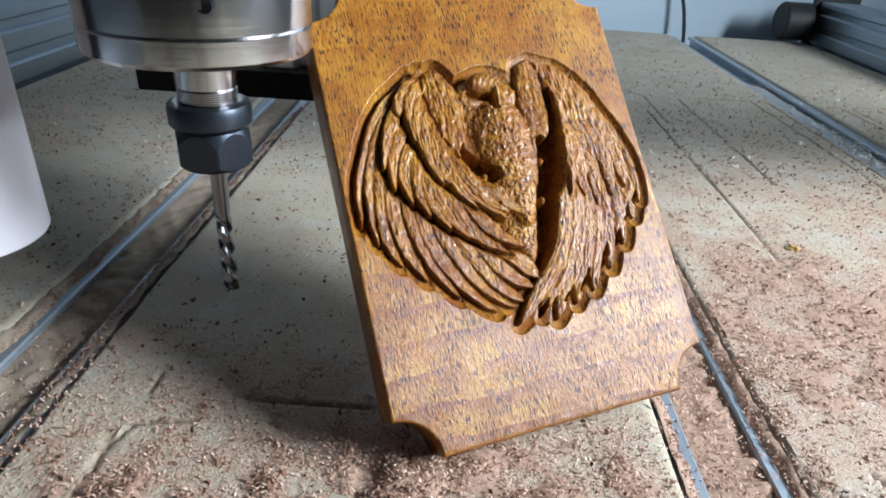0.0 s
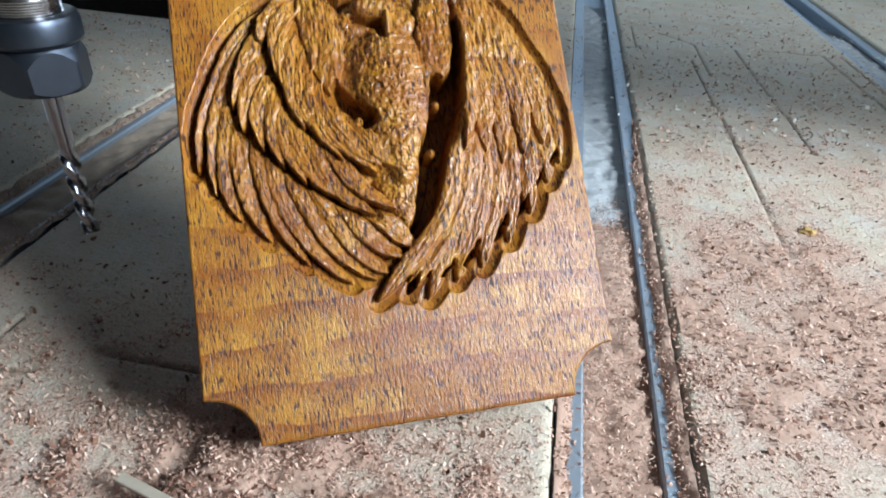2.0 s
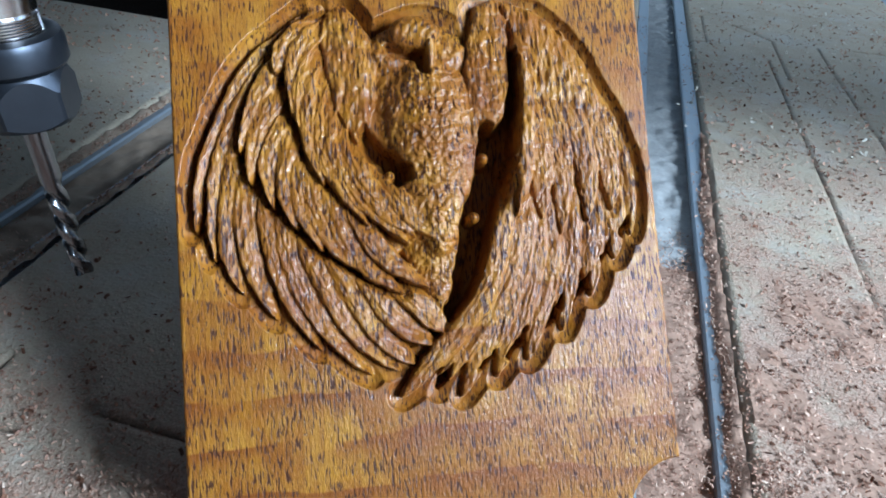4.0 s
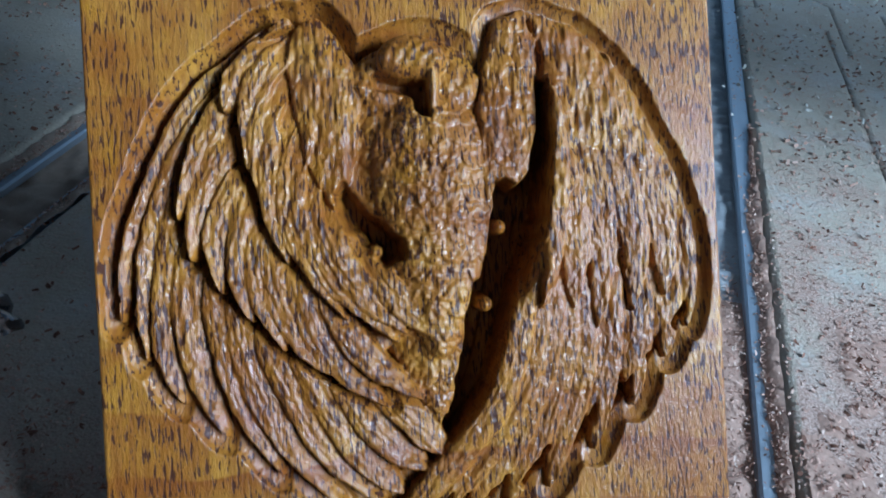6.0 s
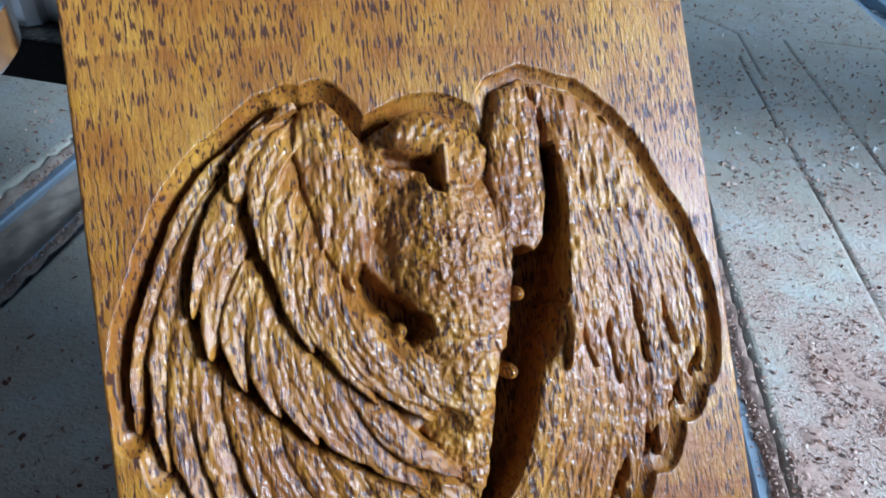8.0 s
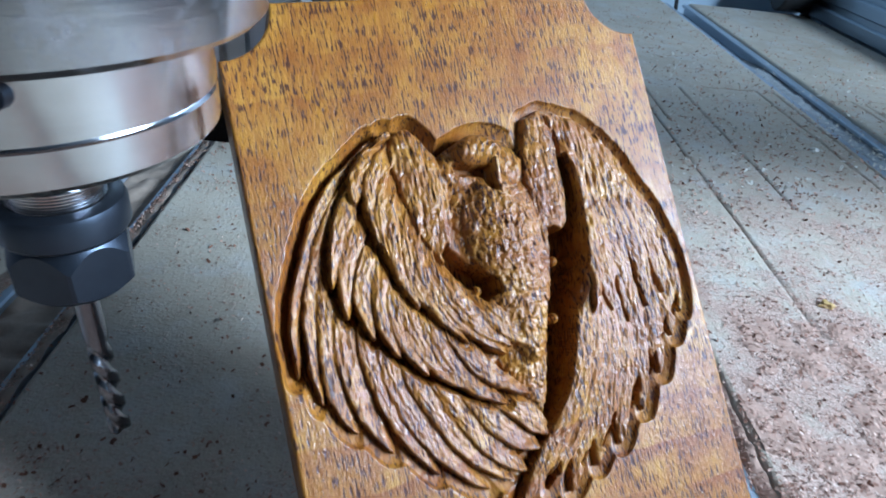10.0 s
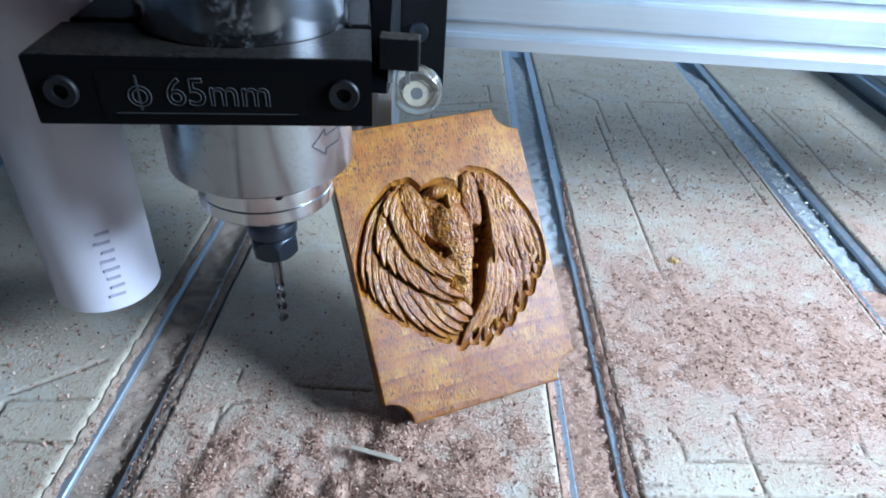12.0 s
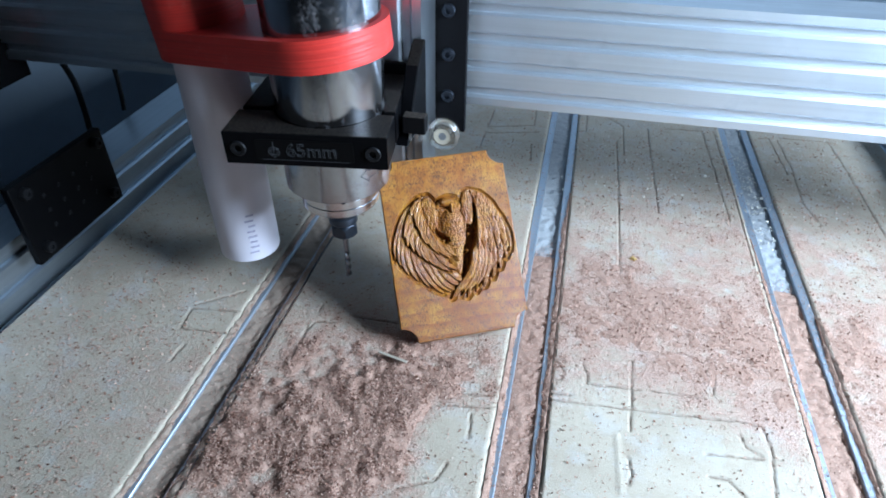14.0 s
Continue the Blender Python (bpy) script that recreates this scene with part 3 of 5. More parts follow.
for sx in (-.0430, .0322):
    screw = part("screw", moved(lathe([(.0, -.0010), (.0020, -.0010), (.0021, .0008), (.0040, .0010), (.0045, .0005), (.0045, -.003), (0, -.003)], 32, "y"), sx, -.0412, 0), BOLT_DARK, clamp, "black socket screw")
# sunk panel and writing
part("engraved_panel", prism([(-.0325, -.0066), (.0205, -.0066), (.0215, -.0056), (.0215, .0052), (.0205, .0062), (-.0325, .0062), (-.0335, .0052), (-.0335, -.0056)], 0, .0002), PANEL, clamp, "smooth black panel", False).matrix_local = pose(0, -.0410, 0, 90, 0, 0)
part("engraved_line", box(-.0300, .0190, -.0414, -.0411, -.0062, -.0059), ENGRAVED, clamp, "", False)


def lettering(name, text, size, material, parent, m, depth=0.0):
    """Letters engraved as outlines."""
    curve = bpy.data.curves.new(name, "FONT")
    curve.body, curve.size, curve.extrude, curve.align_x, curve.align_y = text, size, depth, "CENTER", "CENTER"
    curve.fill_mode, curve.bevel_depth, curve.bevel_resolution = "NONE", 0.00022, 1
    tmp = bpy.data.objects.new(name, curve)
    scene.collection.objects.link(tmp)
    me = bpy.data.meshes.new_from_object(tmp.evaluated_get(bpy.context.evaluated_depsgraph_get()))
    bpy.data.objects.remove(tmp)
    me.transform(m)
    me.materials.append(material)
    ob = new(name, me)
    ob.parent = parent
    return ob


lettering("marking", "65mm", .0112, ENGRAVED, clamp, pose(-.0020, -.0413, -.0002, 90, 0, 0))
lettering("marking", "o", .0125, ENGRAVED, clamp, pose(-.0230, -.0413, -.0002, 90, 0, 0))
part("marking", box(-.02345, -.02285, -.0414, -.0412, -.0052, .0048), ENGRAVED, clamp, "", False)

# ---- z axis ----
zaxis = thing("z_axis_rail", "silver slotted upright rail with a black end plate", "rail")
ZX0, ZX1, ZY = AX - .0415, AX + .0415, .200
zout = [(ZX0, ZY)] + [(ZX0 + a, ZY + d) for a, d in slot_side(4, .02075)] + [(ZX1, ZY), (ZX1, ZY + .040), (ZX0, ZY + .040)]
part("profile", prism(zout, .071, .36), ALU_Z, zaxis, "", False)
part("end_plate", box(ZX0 - .002, ZX1 + .001, ZY - .004, ZY + .042, .062, .0705, .0006), BLACK, zaxis, "black end plate", False)
part("clamp_mount", box(AX - .043, AX + .043, AY + .052, ZY, .130, .162, .001), BLACK_DUSTY, zaxis, "black mounting block", False)

plate = thing("carriage_plate", "black drilled carriage plate with clear wheels on the gantry", "plate")
part("plate", box(-.125, .004, .2425, .2485, .094, .300, .0006), BLACK, plate, "", False)
for z in (.1225, .1530, .1830):
    part("bolt", moved(lathe([(0, .0002), (.0020, .0002), (.0020, .0022), (.0042, .0022), (.0046, .0016), (.0046, -.001), (0, -.001)], 28, "y"), -.0088, .2425, z), NUT, plate)


def v_wheel(x, y, z):
    w = part("wheel", moved(lathe([(.0064, .0002), (.0078, .0003), (.0082, .0012), (.0100, .0012), (.0120, .0036), (.0120, .0068), (.0100, .0092), (.0064, .0092), (.0064, .0002)], 48, "y"), x, y, z), CLEAR, plate, "smoky clear wheel")
    part("bearing", moved(lathe([(.0030, .0006), (.0048, .0004), (.0050, .0010), (.0058, .0010), (.0062, .0006), (.0063, .0088), (.0030, .0088), (.0030, .0006)], 40, "y"), x, y, z), TAN, w, "dusty brown bearing")
    part("axle_bolt", moved(lathe([(0, -.0012), (.0022, -.0012), (.0027, -.0006), (.0029, .0), (.0029, .0088), (0, .0088)], 24, "y"), x, y, z), BOLT, w, "bolt through the wheel")


v_wheel(-.0077, .2275, .1011)
v_wheel(-.1105, .2275, .1011)

def gusset():
    """Sloped black bracket from the clamp up to the plate."""
    out = [(.150, .128), (.197, .128), (.197, .178), (.178, .168)]
    bm = prism(out, -.022, -.014, .0006)
    bmesh.ops.transform(bm, matrix=Matrix(((0, 0, 1, 0), (1, 0, 0, 0), (0, 1, 0, 0), (0, 0, 0, 1))), verts=bm.verts)
    bmesh.ops.recalc_face_normals(bm, faces=bm.faces)
    return bm


part("gusset", gusset(), BLACK_DUSTY, zaxis, "sloped black bracket", False)
switch = thing("limit_switch", "small black limit switch with two metal prongs", "switch")
part("case", box(-.0175, -.0035, .150, .158, .1365, .1475, .0006), BLACK, switch, "", False)
for sx in (-.0135, -.0075):
    part("prong", box(sx - .0008, sx + .0008, .1525, .1535, .1310, .1365), BOLT, switch, "", False)
coupler = thing("lead_screw", "bright threaded screw behind the spindle", "screw")
part("thread", moved(lathe([(r, .205 + .0022 * i + k) for i in range(42) for r, k in ((.0032, 0.0), (.0042, .0008), (.0042, .0013), (.0032, .0021))], 20), -.0195, .222, 0), BOLT, coupler)
part("nut_block", box(-.034, -.022, .206, .238, .196, .262, .001), ALU_Z, coupler, "bright metal block", False)

# ---- carriage on the left rail, and what hangs there ----
side = thing("side_plate", "black drilled carriage plate with bolts on the side rail", "plate")
part("plate", box(-.2765, -.2705, .098, .192, .030, .092, .0008), PANEL, side, "", False)
for k, (y, z) in enumerate(((.108, .084), (.182, .084), (.108, .040), (.182, .040))):
    part("bolt", moved(lathe([(0, .0030), (.0018, .0030), (.0019, .0044), (.0038, .0044), (.0042, .0036), (.0042, 0), (0, 0)], 24, "x"), -.2705, y, z), BOLT_DARK, side)
for i in range(4):
    for j in range(3):
        part("screw_hole", moved(lathe([(0, .0002), (.0011, .0002), (.0014, .0006), (.0017, 0)], 14, "x"), -.2703, .122 + .015 * i, .050 + .012 * j), BOLT_DARK, side)
for y in (.118, .172):
    part("wheel", moved(lathe([(0, -.009), (.010, -.009), (.012, -.006), (.012, -.003), (.010, 0), (0, 0)], 32, "x"), -.277, y, .060), RUBBER, side)
motor = thing("stepper_motor", "black stepper motor at the end of the gantry", "motor")
part("case", box(-.452, -.402, .215, .265, .098, .150, .003), RUBBER, motor)
part("flange", box(-.401, -.396, .208, .272, .092, .158, .001), BLACK, motor, "", False)
# the motor's red LED as an unlit red block
part("red_led", box(-.396, -.390, .222, .232, .128, .136, .0005), RED, motor, "small red LED, drawn as plain red plastic", False)


def cable(name, points, radius, label):
    curve = bpy.data.curves.new(name, "CURVE")
    curve.dimensions, curve.bevel_depth, curve.bevel_resolution, curve.resolution_u = "3D", radius, 3, 10
    spline = curve.splines.new("NURBS")
    spline.points.add(len(points) - 1)
    for p, co in zip(spline.points, points):
        p.co = (*co, 1)
    spline.use_endpoint_u, spline.order_u = True, 3
    tmp = bpy.data.objects.new(name, curve)
    scene.collection.objects.link(tmp)
    me = bpy.data.meshes.new_from_object(tmp.evaluated_get(bpy.context.evaluated_depsgraph_get()))
    bpy.data.objects.remove(tmp)
    me.materials.append(RUBBER)
    return tagged(new(name, smooth(me)), label, "cable")


cable("cable", [(-.385, .27, .150), (-.372, .29, .100), (-.380, .30, .040), (-.400, .31, -.034)], .0028, "black cable hanging from the gantry")
cable("cable", [(-.335, .30, .150), (-.338, .31, .090), (-.345, .31, .046)], .0022, "black cable hanging behind the gantry")
cable("cable", [(.2540, .862, .120), (.2590, .858, .060), (.2790, .842, .012), (.2830, .835, -.060)], .0022, "thin black cable on the far wall")
endcap = thing("rail_end_motor", "black motor and end plate on the side rail's far end", "motor")
part("end_plate", box(RAIL_R - .006, RAIL_R + .046, .7955, .8015, -.034, .050, .0008), RUBBER, endcap, "", False)
part("case", moved(lathe([(0, 0), (.019, 0), (.021, .002), (.021, .030), (.019, .032), (0, .032)], 40, "x"), RAIL_R - .041, .795, .022), RUBBER, endcap)

# ---- pipe and its red holder ----
TX, TY, TR = -0.1400, 0.1560, 0.0213
pipe = thing("plastic_pipe", "white plastic pipe held beside the spindle, open end down", "pipe", at=pose(TX, TY, 0))
part("pipe_wall", lathe([(TR - .0017, .0285), (TR - .0003, .0280), (TR, .0284), (TR, .300), (TR - .0018, .300), (TR - .0018, .0287), (TR - .0017, .0285)], 72), PVC, pipe)

# print on the pipe that cannot be read, drawn as bars
for k in range(8):
    ang = radians(-52 + (k % 2) * 2)
    hgt = .036 + .0044 * k
    bar = box(-.0004, .0004, -.0030 + .0006 * (k % 3), .0030, -.0006, .0006)
    moved(bar, TR + .0001, 0, 0)
    moved(bar, 0, 0, hgt, Matrix.Rotation(ang, 4, "Z"))
    part("print_bar", bar, INK, pipe, "", False)

holder = thing("pipe_holder", "red printed plastic bracket joining pipe and spindle", "bracket", at=Matrix.Translation((AX, AY, .186)) @ Matrix.Rotation(radians(-6.0), 4, Vector((TY - AY, AX - TX, 0)).normalized()) @ Matrix.Translation((-AX, -AY, -.186)))


def stadium(ax, ay, ra, bx, by, rb, n=36):
    """Outline round two circles and their common tangents."""
    dx, dy = bx - ax, by - ay
    d = math.hypot(dx, dy)
    base = math.atan2(dy, dx)
    off = math.acos((ra - rb) / d)
    pts = [(ax + ra * math.cos(base + a), ay + ra * math.sin(base + a)) for a in np.linspace(off, 2 * math.pi - off, n)]
    pts += [(bx + rb * math.cos(base + a), by + rb * math.sin(base + a)) for a in np.linspace(-off, off, n)]
    return pts


def holder_web():
    bm = bmesh.new()
    rings = []
    for k in range(10):
        z = .185 + .0175 * k / 9
        rings.append((z, 0.00012 * (k % 2)))
    out = stadium(AX, AY, .0385, TX, TY, TR + .006)
    prev = None
    n = len(out)
    cx, cy = (AX + TX) / 2, (AY + TY) / 2
    first = last = None
    for z, o in rings:
        ring = [bm.verts.new((x + (x - cx) / .09 * o, y + (y - cy) / .05 * o, z)) for x, y in out]
        if prev:
            for i in range(n):
                bm.faces.new((prev[i], prev[(i + 1) % n], ring[(i + 1) % n], ring[i]))
        else:
            first = ring
        prev = last = ring
    bm.faces.new(first[::-1])
    bm.faces.new(last)
    bmesh.ops.recalc_face_normals(bm, faces=bm.faces)
    return bm


part("web", holder_web(), RED, holder)
part("sleeve", moved(lathe([(TR + .0002, .200), (TR + .006, .200), (TR + .006, .226), (TR + .0002, .226), (TR + .0002, .200)], 64), TX, TY, 0), RED, holder)

# ---- carved plaque ----
PW, PH, PT, NR = 0.0859, 0.1223, 0.0135, 0.0102
PLAQUE = Matrix.Translation((.0325, .1168, .0100)) @ Matrix.Rotation(radians(20.45), 4, "Z") @ Matrix.Rotation(radians(47.65), 4, "X") @ Matrix.Rotation(radians(3.78), 4, "Z")

CELL = 0.16                                            # millimetres
GU = np.arange(-48, 48.01, CELL)
GV = np.arange(12, 108.01, CELL)
MU, MV = np.meshgrid(GU, GV)
RNG = np.random.RandomState(4)


def lattice(x, y, seed):
    """Smooth noise in 0..1 with one lump per unit of x and y."""
    g = np.random.RandomState(seed).rand(257, 257)
    i, j = np.floor(x).astype(int), np.floor(y).astype(int)
    a, b = x - i, y - j
    a, b = a * a * (3 - 2 * a), b * b * (3 - 2 * b)
    i, j = i % 256, j % 256
    return (g[j, i] * (1 - a) + g[j, i + 1] * a) * (1 - b) + (g[j + 1, i] * (1 - a) + g[j + 1, i + 1] * a) * b


def step(a, b, x):
    t = np.clip((x - a) / (b - a), 0, 1)
    return t * t * (3 - 2 * t)


def bent(chain, s):
    """A smooth line through the chain's points, s from 0 to 1 and a little beyond."""
    p = np.array(chain, float)
    p = np.vstack([2 * p[0] - p[1], p, 2 * p[-1] - p[-2]])
    x = np.clip(s * (len(chain) - 1) + 1, 0.5, len(p) - 1.5)
    i = np.clip(x.astype(int), 1, len(p) - 3)
    f = (x - i)[:, None]
    a, b, c, d = p[i - 1], p[i], p[i + 1], p[i + 2]
    return 0.5 * (2 * b + (c - a) * f + (2 * a - 5 * b + 4 * c - d) * f ** 2 + (3 * b - a - 3 * c + d) * f ** 3)


def polygon_distance(points):
    """Millimetres to the outline, positive inside."""
    p = np.array(points, float)
    best = np.full(MU.shape, 1e9)
    inside = np.zeros(MU.shape, bool)
    for a, b in zip(p, np.roll(p, -1, 0)):
        d = b - a
        k = np.clip(((MU - a[0]) * d[0] + (MV - a[1]) * d[1]) / (d @ d), 0, 1)
        best = np.minimum(best, np.hypot(MU - a[0] - k * d[0], MV - a[1] - k * d[1]))
        cross = ((a[1] > MV) != (b[1] > MV)) & (MU < (b[0] - a[0]) * (MV - a[1]) / (b[1] - a[1] + 1e-12) + a[0])
        inside ^= cross
    return np.where(inside, best, -best)


def spread(mask, reach):
    """Millimetres from the mask, up to reach."""
    far = np.full(mask.shape, 99.0)
    n = int(reach / CELL) + 1
    for dj in range(-n, n + 1):
        for di in range(-n, n + 1):
            r = math.hypot(di, dj) * CELL
            if r <= reach:
                near = np.roll(np.roll(mask, dj, 0), di, 1)
                far = np.where(near & (far > r), r, far)
    return far


def soft_noise(cu, cv):
    return lattice((MU + 60) / cu, (MV + 5) / cv, RNG.randint(1 << 20))


LEFT_WING = [(-6.5, 90), (-9.4, 95.4), (-12.5, 99.2), (-18.7, 99), (-24.7, 95.2), (-30, 88.6), (-35.5, 80.5), (-40.6, 72), (-42.9, 63), (-42.8, 55), (-39, 47.5), (-33, 41), (-26.5, 36), (-19.5, 30.5), (-12.5, 26), (4, 25), (8, 60), (-2, 84)]
RIGHT_WING = [(6, 84), (8.8, 90), (11, 97), (16.5, 99.0), (24, 96.6), (31, 89.4), (37, 80.5), (40.8, 71.5), (43.3, 62.5), (43.4, 54), (39.4, 47.4), (34, 41), (28.5, 35), (24, 29), (18, 25), (12, 22), (0, 20), (-13, 22), (-12, 29), (0, 60)]
SWELL = 2.6 * np.exp(-(MU / 27) ** 2 - ((MV - 64) / 27) ** 2) - 0.4


class Carving:
    def __init__(self):
        self.h = np.full(MU.shape, -9.0)
        self.fine = soft_noise(0.45, 0.55)
        self.mid = soft_noise(1.0, 1.5)
        self.long = 0.55 * soft_noise(0.7, 3.2) + 0.45 * soft_noise(0.4, 1.6)
        # small overlapping scales, pointing down
        x, y = MU + 1.6 * (soft_noise(2.5, 2.5) - 0.5), MV + 1.9 * (soft_noise(2.2, 2.2) - 0.5)
        self.scales = np.zeros(MU.shape)
        for wide, tall, part_of in ((2.3, 2.6, 0.65), (1.2, 1.3, 0.35)):
            row = np.floor(y / tall)
            g = np.abs(2 * ((x / wide + 0.5 * (row % 2)) % 1) - 1)
            self.scales += part_of * (1 - ((y / tall - 0.45 * g ** 2) % 1)) * (1 - 0.35 * g)

    def blade(self, chain, wide, offset, rise=0.3, tilt=0.55, bow=0.35, taper=0.35, streak=0.4, root=0.35, halo=0.5, seed=1, dig=False):
        """One feather along a chain of points from root to tip; its left edge stands proud by tilt, and it covers what lies under it."""
        p = bent(chain, np.linspace(0, 1, 140)).astype(np.float32)
        run = np.gradient(p, axis=0)
        ln = np.hypot(run[:, 0], run[:, 1]) + 1e-6
        nx, ny = -run[:, 1] / ln, run[:, 0] / ln
        far = np.cumsum(ln)
        t = np.linspace(0, 1, 140)
        half = wide * (0.55 + 0.45 * step(0, 0.4, t)) * np.clip(1 - np.clip((t - 1 + taper) / taper, 0, 1) ** 1.9, 0, 1) ** 0.75 + 0.03
        i0, i1 = [int(np.clip((v - GU[0]) / CELL, 0, len(GU))) for v in (p[:, 0].min() - wide - 1.5, p[:, 0].max() + wide + 1.5)]
        j0, j1 = [int(np.clip((v - GV[0]) / CELL, 0, len(GV))) for v in (p[:, 1].min() - wide - 1.5, p[:, 1].max() + wide + 1.5)]
        U, V = MU[j0:j1, i0:i1], MV[j0:j1, i0:i1]
        best, at = np.full(U.shape, 1e9, np.float32), np.zeros(U.shape, int)
        for k in range(140):
            d = (U - p[k, 0]) ** 2 + (V - p[k, 1]) ** 2
            near = d < best
            best[near], at[near] = d[near], k
        cross = (U - p[at, 0]) * nx[at] + (V - p[at, 1]) * ny[at]
        off = np.where(cross < 0, -1, 1) * np.sqrt(best)
        T, W, S = t[at], half[at], far[at]
        ragged = 0.35 * (lattice(S / 1.7 + 40, off * 0 + seed, seed + 3) - 0.5)
        c = (off + ragged * np.minimum(1, W)) / W
        inside = np.abs(c) < 1
        sway = 0.7 * (lattice(S / 6 + 7, off / 3 + 30, seed + 1) - 0.5)
        barbs = 0.45 * (lattice(off / 0.9 + 0.6 * sway + 60, S / 9.0 + 9, seed + 5) - 0.5) + 0.9 * (lattice(off / 0.4 + sway + 90, S / 2.4 + 3, seed + 6) - 0.5) + 0.8 * (lattice(off / 0.3 + sway + 20, S / 0.9 + 3, seed + 7) - 0.5)
        new_h = SWELL[j0:j1, i0:i1] + offset + rise * T - tilt * (0.4 + 0.6 * step(0.35, 0.85, T)) * np.clip(c, -1, 1) + bow * (1 - c ** 2) - 0.22 * np.abs(c) ** 8 + streak * barbs + 0.12 * (self.fine[j0:j1, i0:i1] - 0.5)
        old = self.h[j0:j1, i0:i1]
        blend = step(0.0, root, T)
        painted = np.where(old > -8.5, old * (1 - blend) + new_h * blend, new_h)
        gone = np.sqrt(best) - W
        beside = np.clip(1 - gone / 1.5, 0, 1) * np.where(T > 0.72, 1.0, np.where(np.sign(tilt) * c < 0, 0.55, 0.0)) * blend
        if dig:
            self.h[j0:j1, i0:i1] = np.where((old > -8.5) & ~inside, old - halo * beside, old)
        else:
            self.h[j0:j1, i0:i1] = np.where(inside, painted, np.where(old > -8.5, old - 0.25 * beside * T * (T < 0.8), old))

    def row(self, chains, wide, offset, climb, rise, tilt, bow, taper, streak, root, halo, seed):
        """A row of feathers that overlap like shingles; the wood under their tips is cut back first."""
        for dig in (True, False):
            for k, chain in enumerate(chains):
                self.blade(chain, wide[min(k, len(wide) - 1)], offset + climb * k, rise, tilt, bow, taper, streak, root, halo, seed + k, dig)

    def fill(self, points, depth):
        """Solid wood under the feathers."""
        self.h = np.where(polygon_distance(points) > 0, np.maximum(self.h, SWELL + depth), self.h)

    def dome(self, distance, offset, rise, width, scales=0.5, rough=0.4):
        """A rounded patch of small scales over a polygon."""
        d = distance + 0.5 * (self.mid - 0.5)
        new_h = SWELL + offset + rise * np.sqrt(np.clip(1 - (1 - np.clip(d / width, 0, 1)) ** 2, 0, 1)) + scales * (self.scales - 0.5) + rough * (1.6 * self.long + 0.4 * self.mid - 1.0) + 0.15 * (self.fine - 0.5)
        self.h = np.where(d > 0, np.maximum(self.h, new_h), self.h)

    def limb(self, p0, p1, p2, w0, w1, h0, h1, crown, scales, rough, start=0.2, tip=0.35, own=False):
        t = np.linspace(0, 1, 60)[:, None]
        line = (1 - t) ** 2 * np.array(p0) + 2 * t * (1 - t) * np.array(p1) + t ** 2 * np.array(p2)
        t = t[:, 0]
        half = (w0 + (w1 - w0) * t) * np.sqrt(np.clip(1 - np.clip((t - 1 + tip) / tip, 0, 1) ** 2, 0, 1)) * np.sqrt(np.clip(1 - np.clip((start - t) / start, 0, 1) ** 2, 0.02, 1)) + 1e-6
        best, at = np.full(MU.shape, 1e9), np.zeros(MU.shape, int)
        for k in range(60):
            d = np.hypot(MU - line[k, 0], MV - line[k, 1]) / half[k]
            near = d < best
            best[near], at[near] = d[near], k
        new_h = h0 + (h1 - h0) * t[at] - crown * best ** 2.4 + scales * (self.scales - 0.5) + rough * (self.mid - 0.5) + 0.3 * min(1, 4 * rough) * (self.fine - 0.5)
        if not own:
            new_h += SWELL
        self.h = np.where(best < 1, np.maximum(self.h, new_h), self.h)

    def hollow(self, distance, depth, soft=0.5):
        cut = step(-soft, soft, distance + 0.9 * (self.mid - 0.5))
        self.h = np.where((cut > 0) & (self.h > -8.5), np.minimum(self.h, self.h * (1 - cut) + depth * cut), self.h)


# feathers, each from its root to its tip, in millimetres on the board
SPREAD_LONG = [[(-19.9, 95), (-29.1, 87.1), (-34.5, 77.7), (-38.6, 67.3), (-40.4, 56)], [(-19.9, 93), (-28.1, 84.3), (-33.9, 73.8), (-36.8, 62), (-37.2, 50.9)],
               [(-24.9, 83.8), (-31, 73.3), (-33.7, 63.8), (-34.2, 52.8), (-32.5, 45)], [(-25.1, 74.8), (-30.2, 66.8), (-31.5, 58.3), (-30.2, 49.3), (-27, 40.1)],
               [(-24.1, 70.7), (-27.4, 61.2), (-26.9, 53.5), (-24.2, 44), (-19.9, 34.4)], [(-23.4, 68), (-24.8, 56.8), (-23.1, 47.5), (-18.1, 38), (-11.3, 29.4)],
               [(-21.5, 65), (-21, 53.4), (-17.7, 44.9), (-12.9, 36.6), (-6.3, 29.5)], [(-18.5, 60.5), (-16.8, 51.1), (-12.8, 42.4), (-8.2, 35.3), (-3.4, 30.5)],
               [(-14.6, 54.4), (-11.5, 47.2), (-8.1, 41.2), (-4.2, 36.9), (0.5, 34)], [(-9.9, 50.7), (-6.8, 46.1), (-2.8, 41.8), (0.7, 38.2), (3.5, 35.8)]]
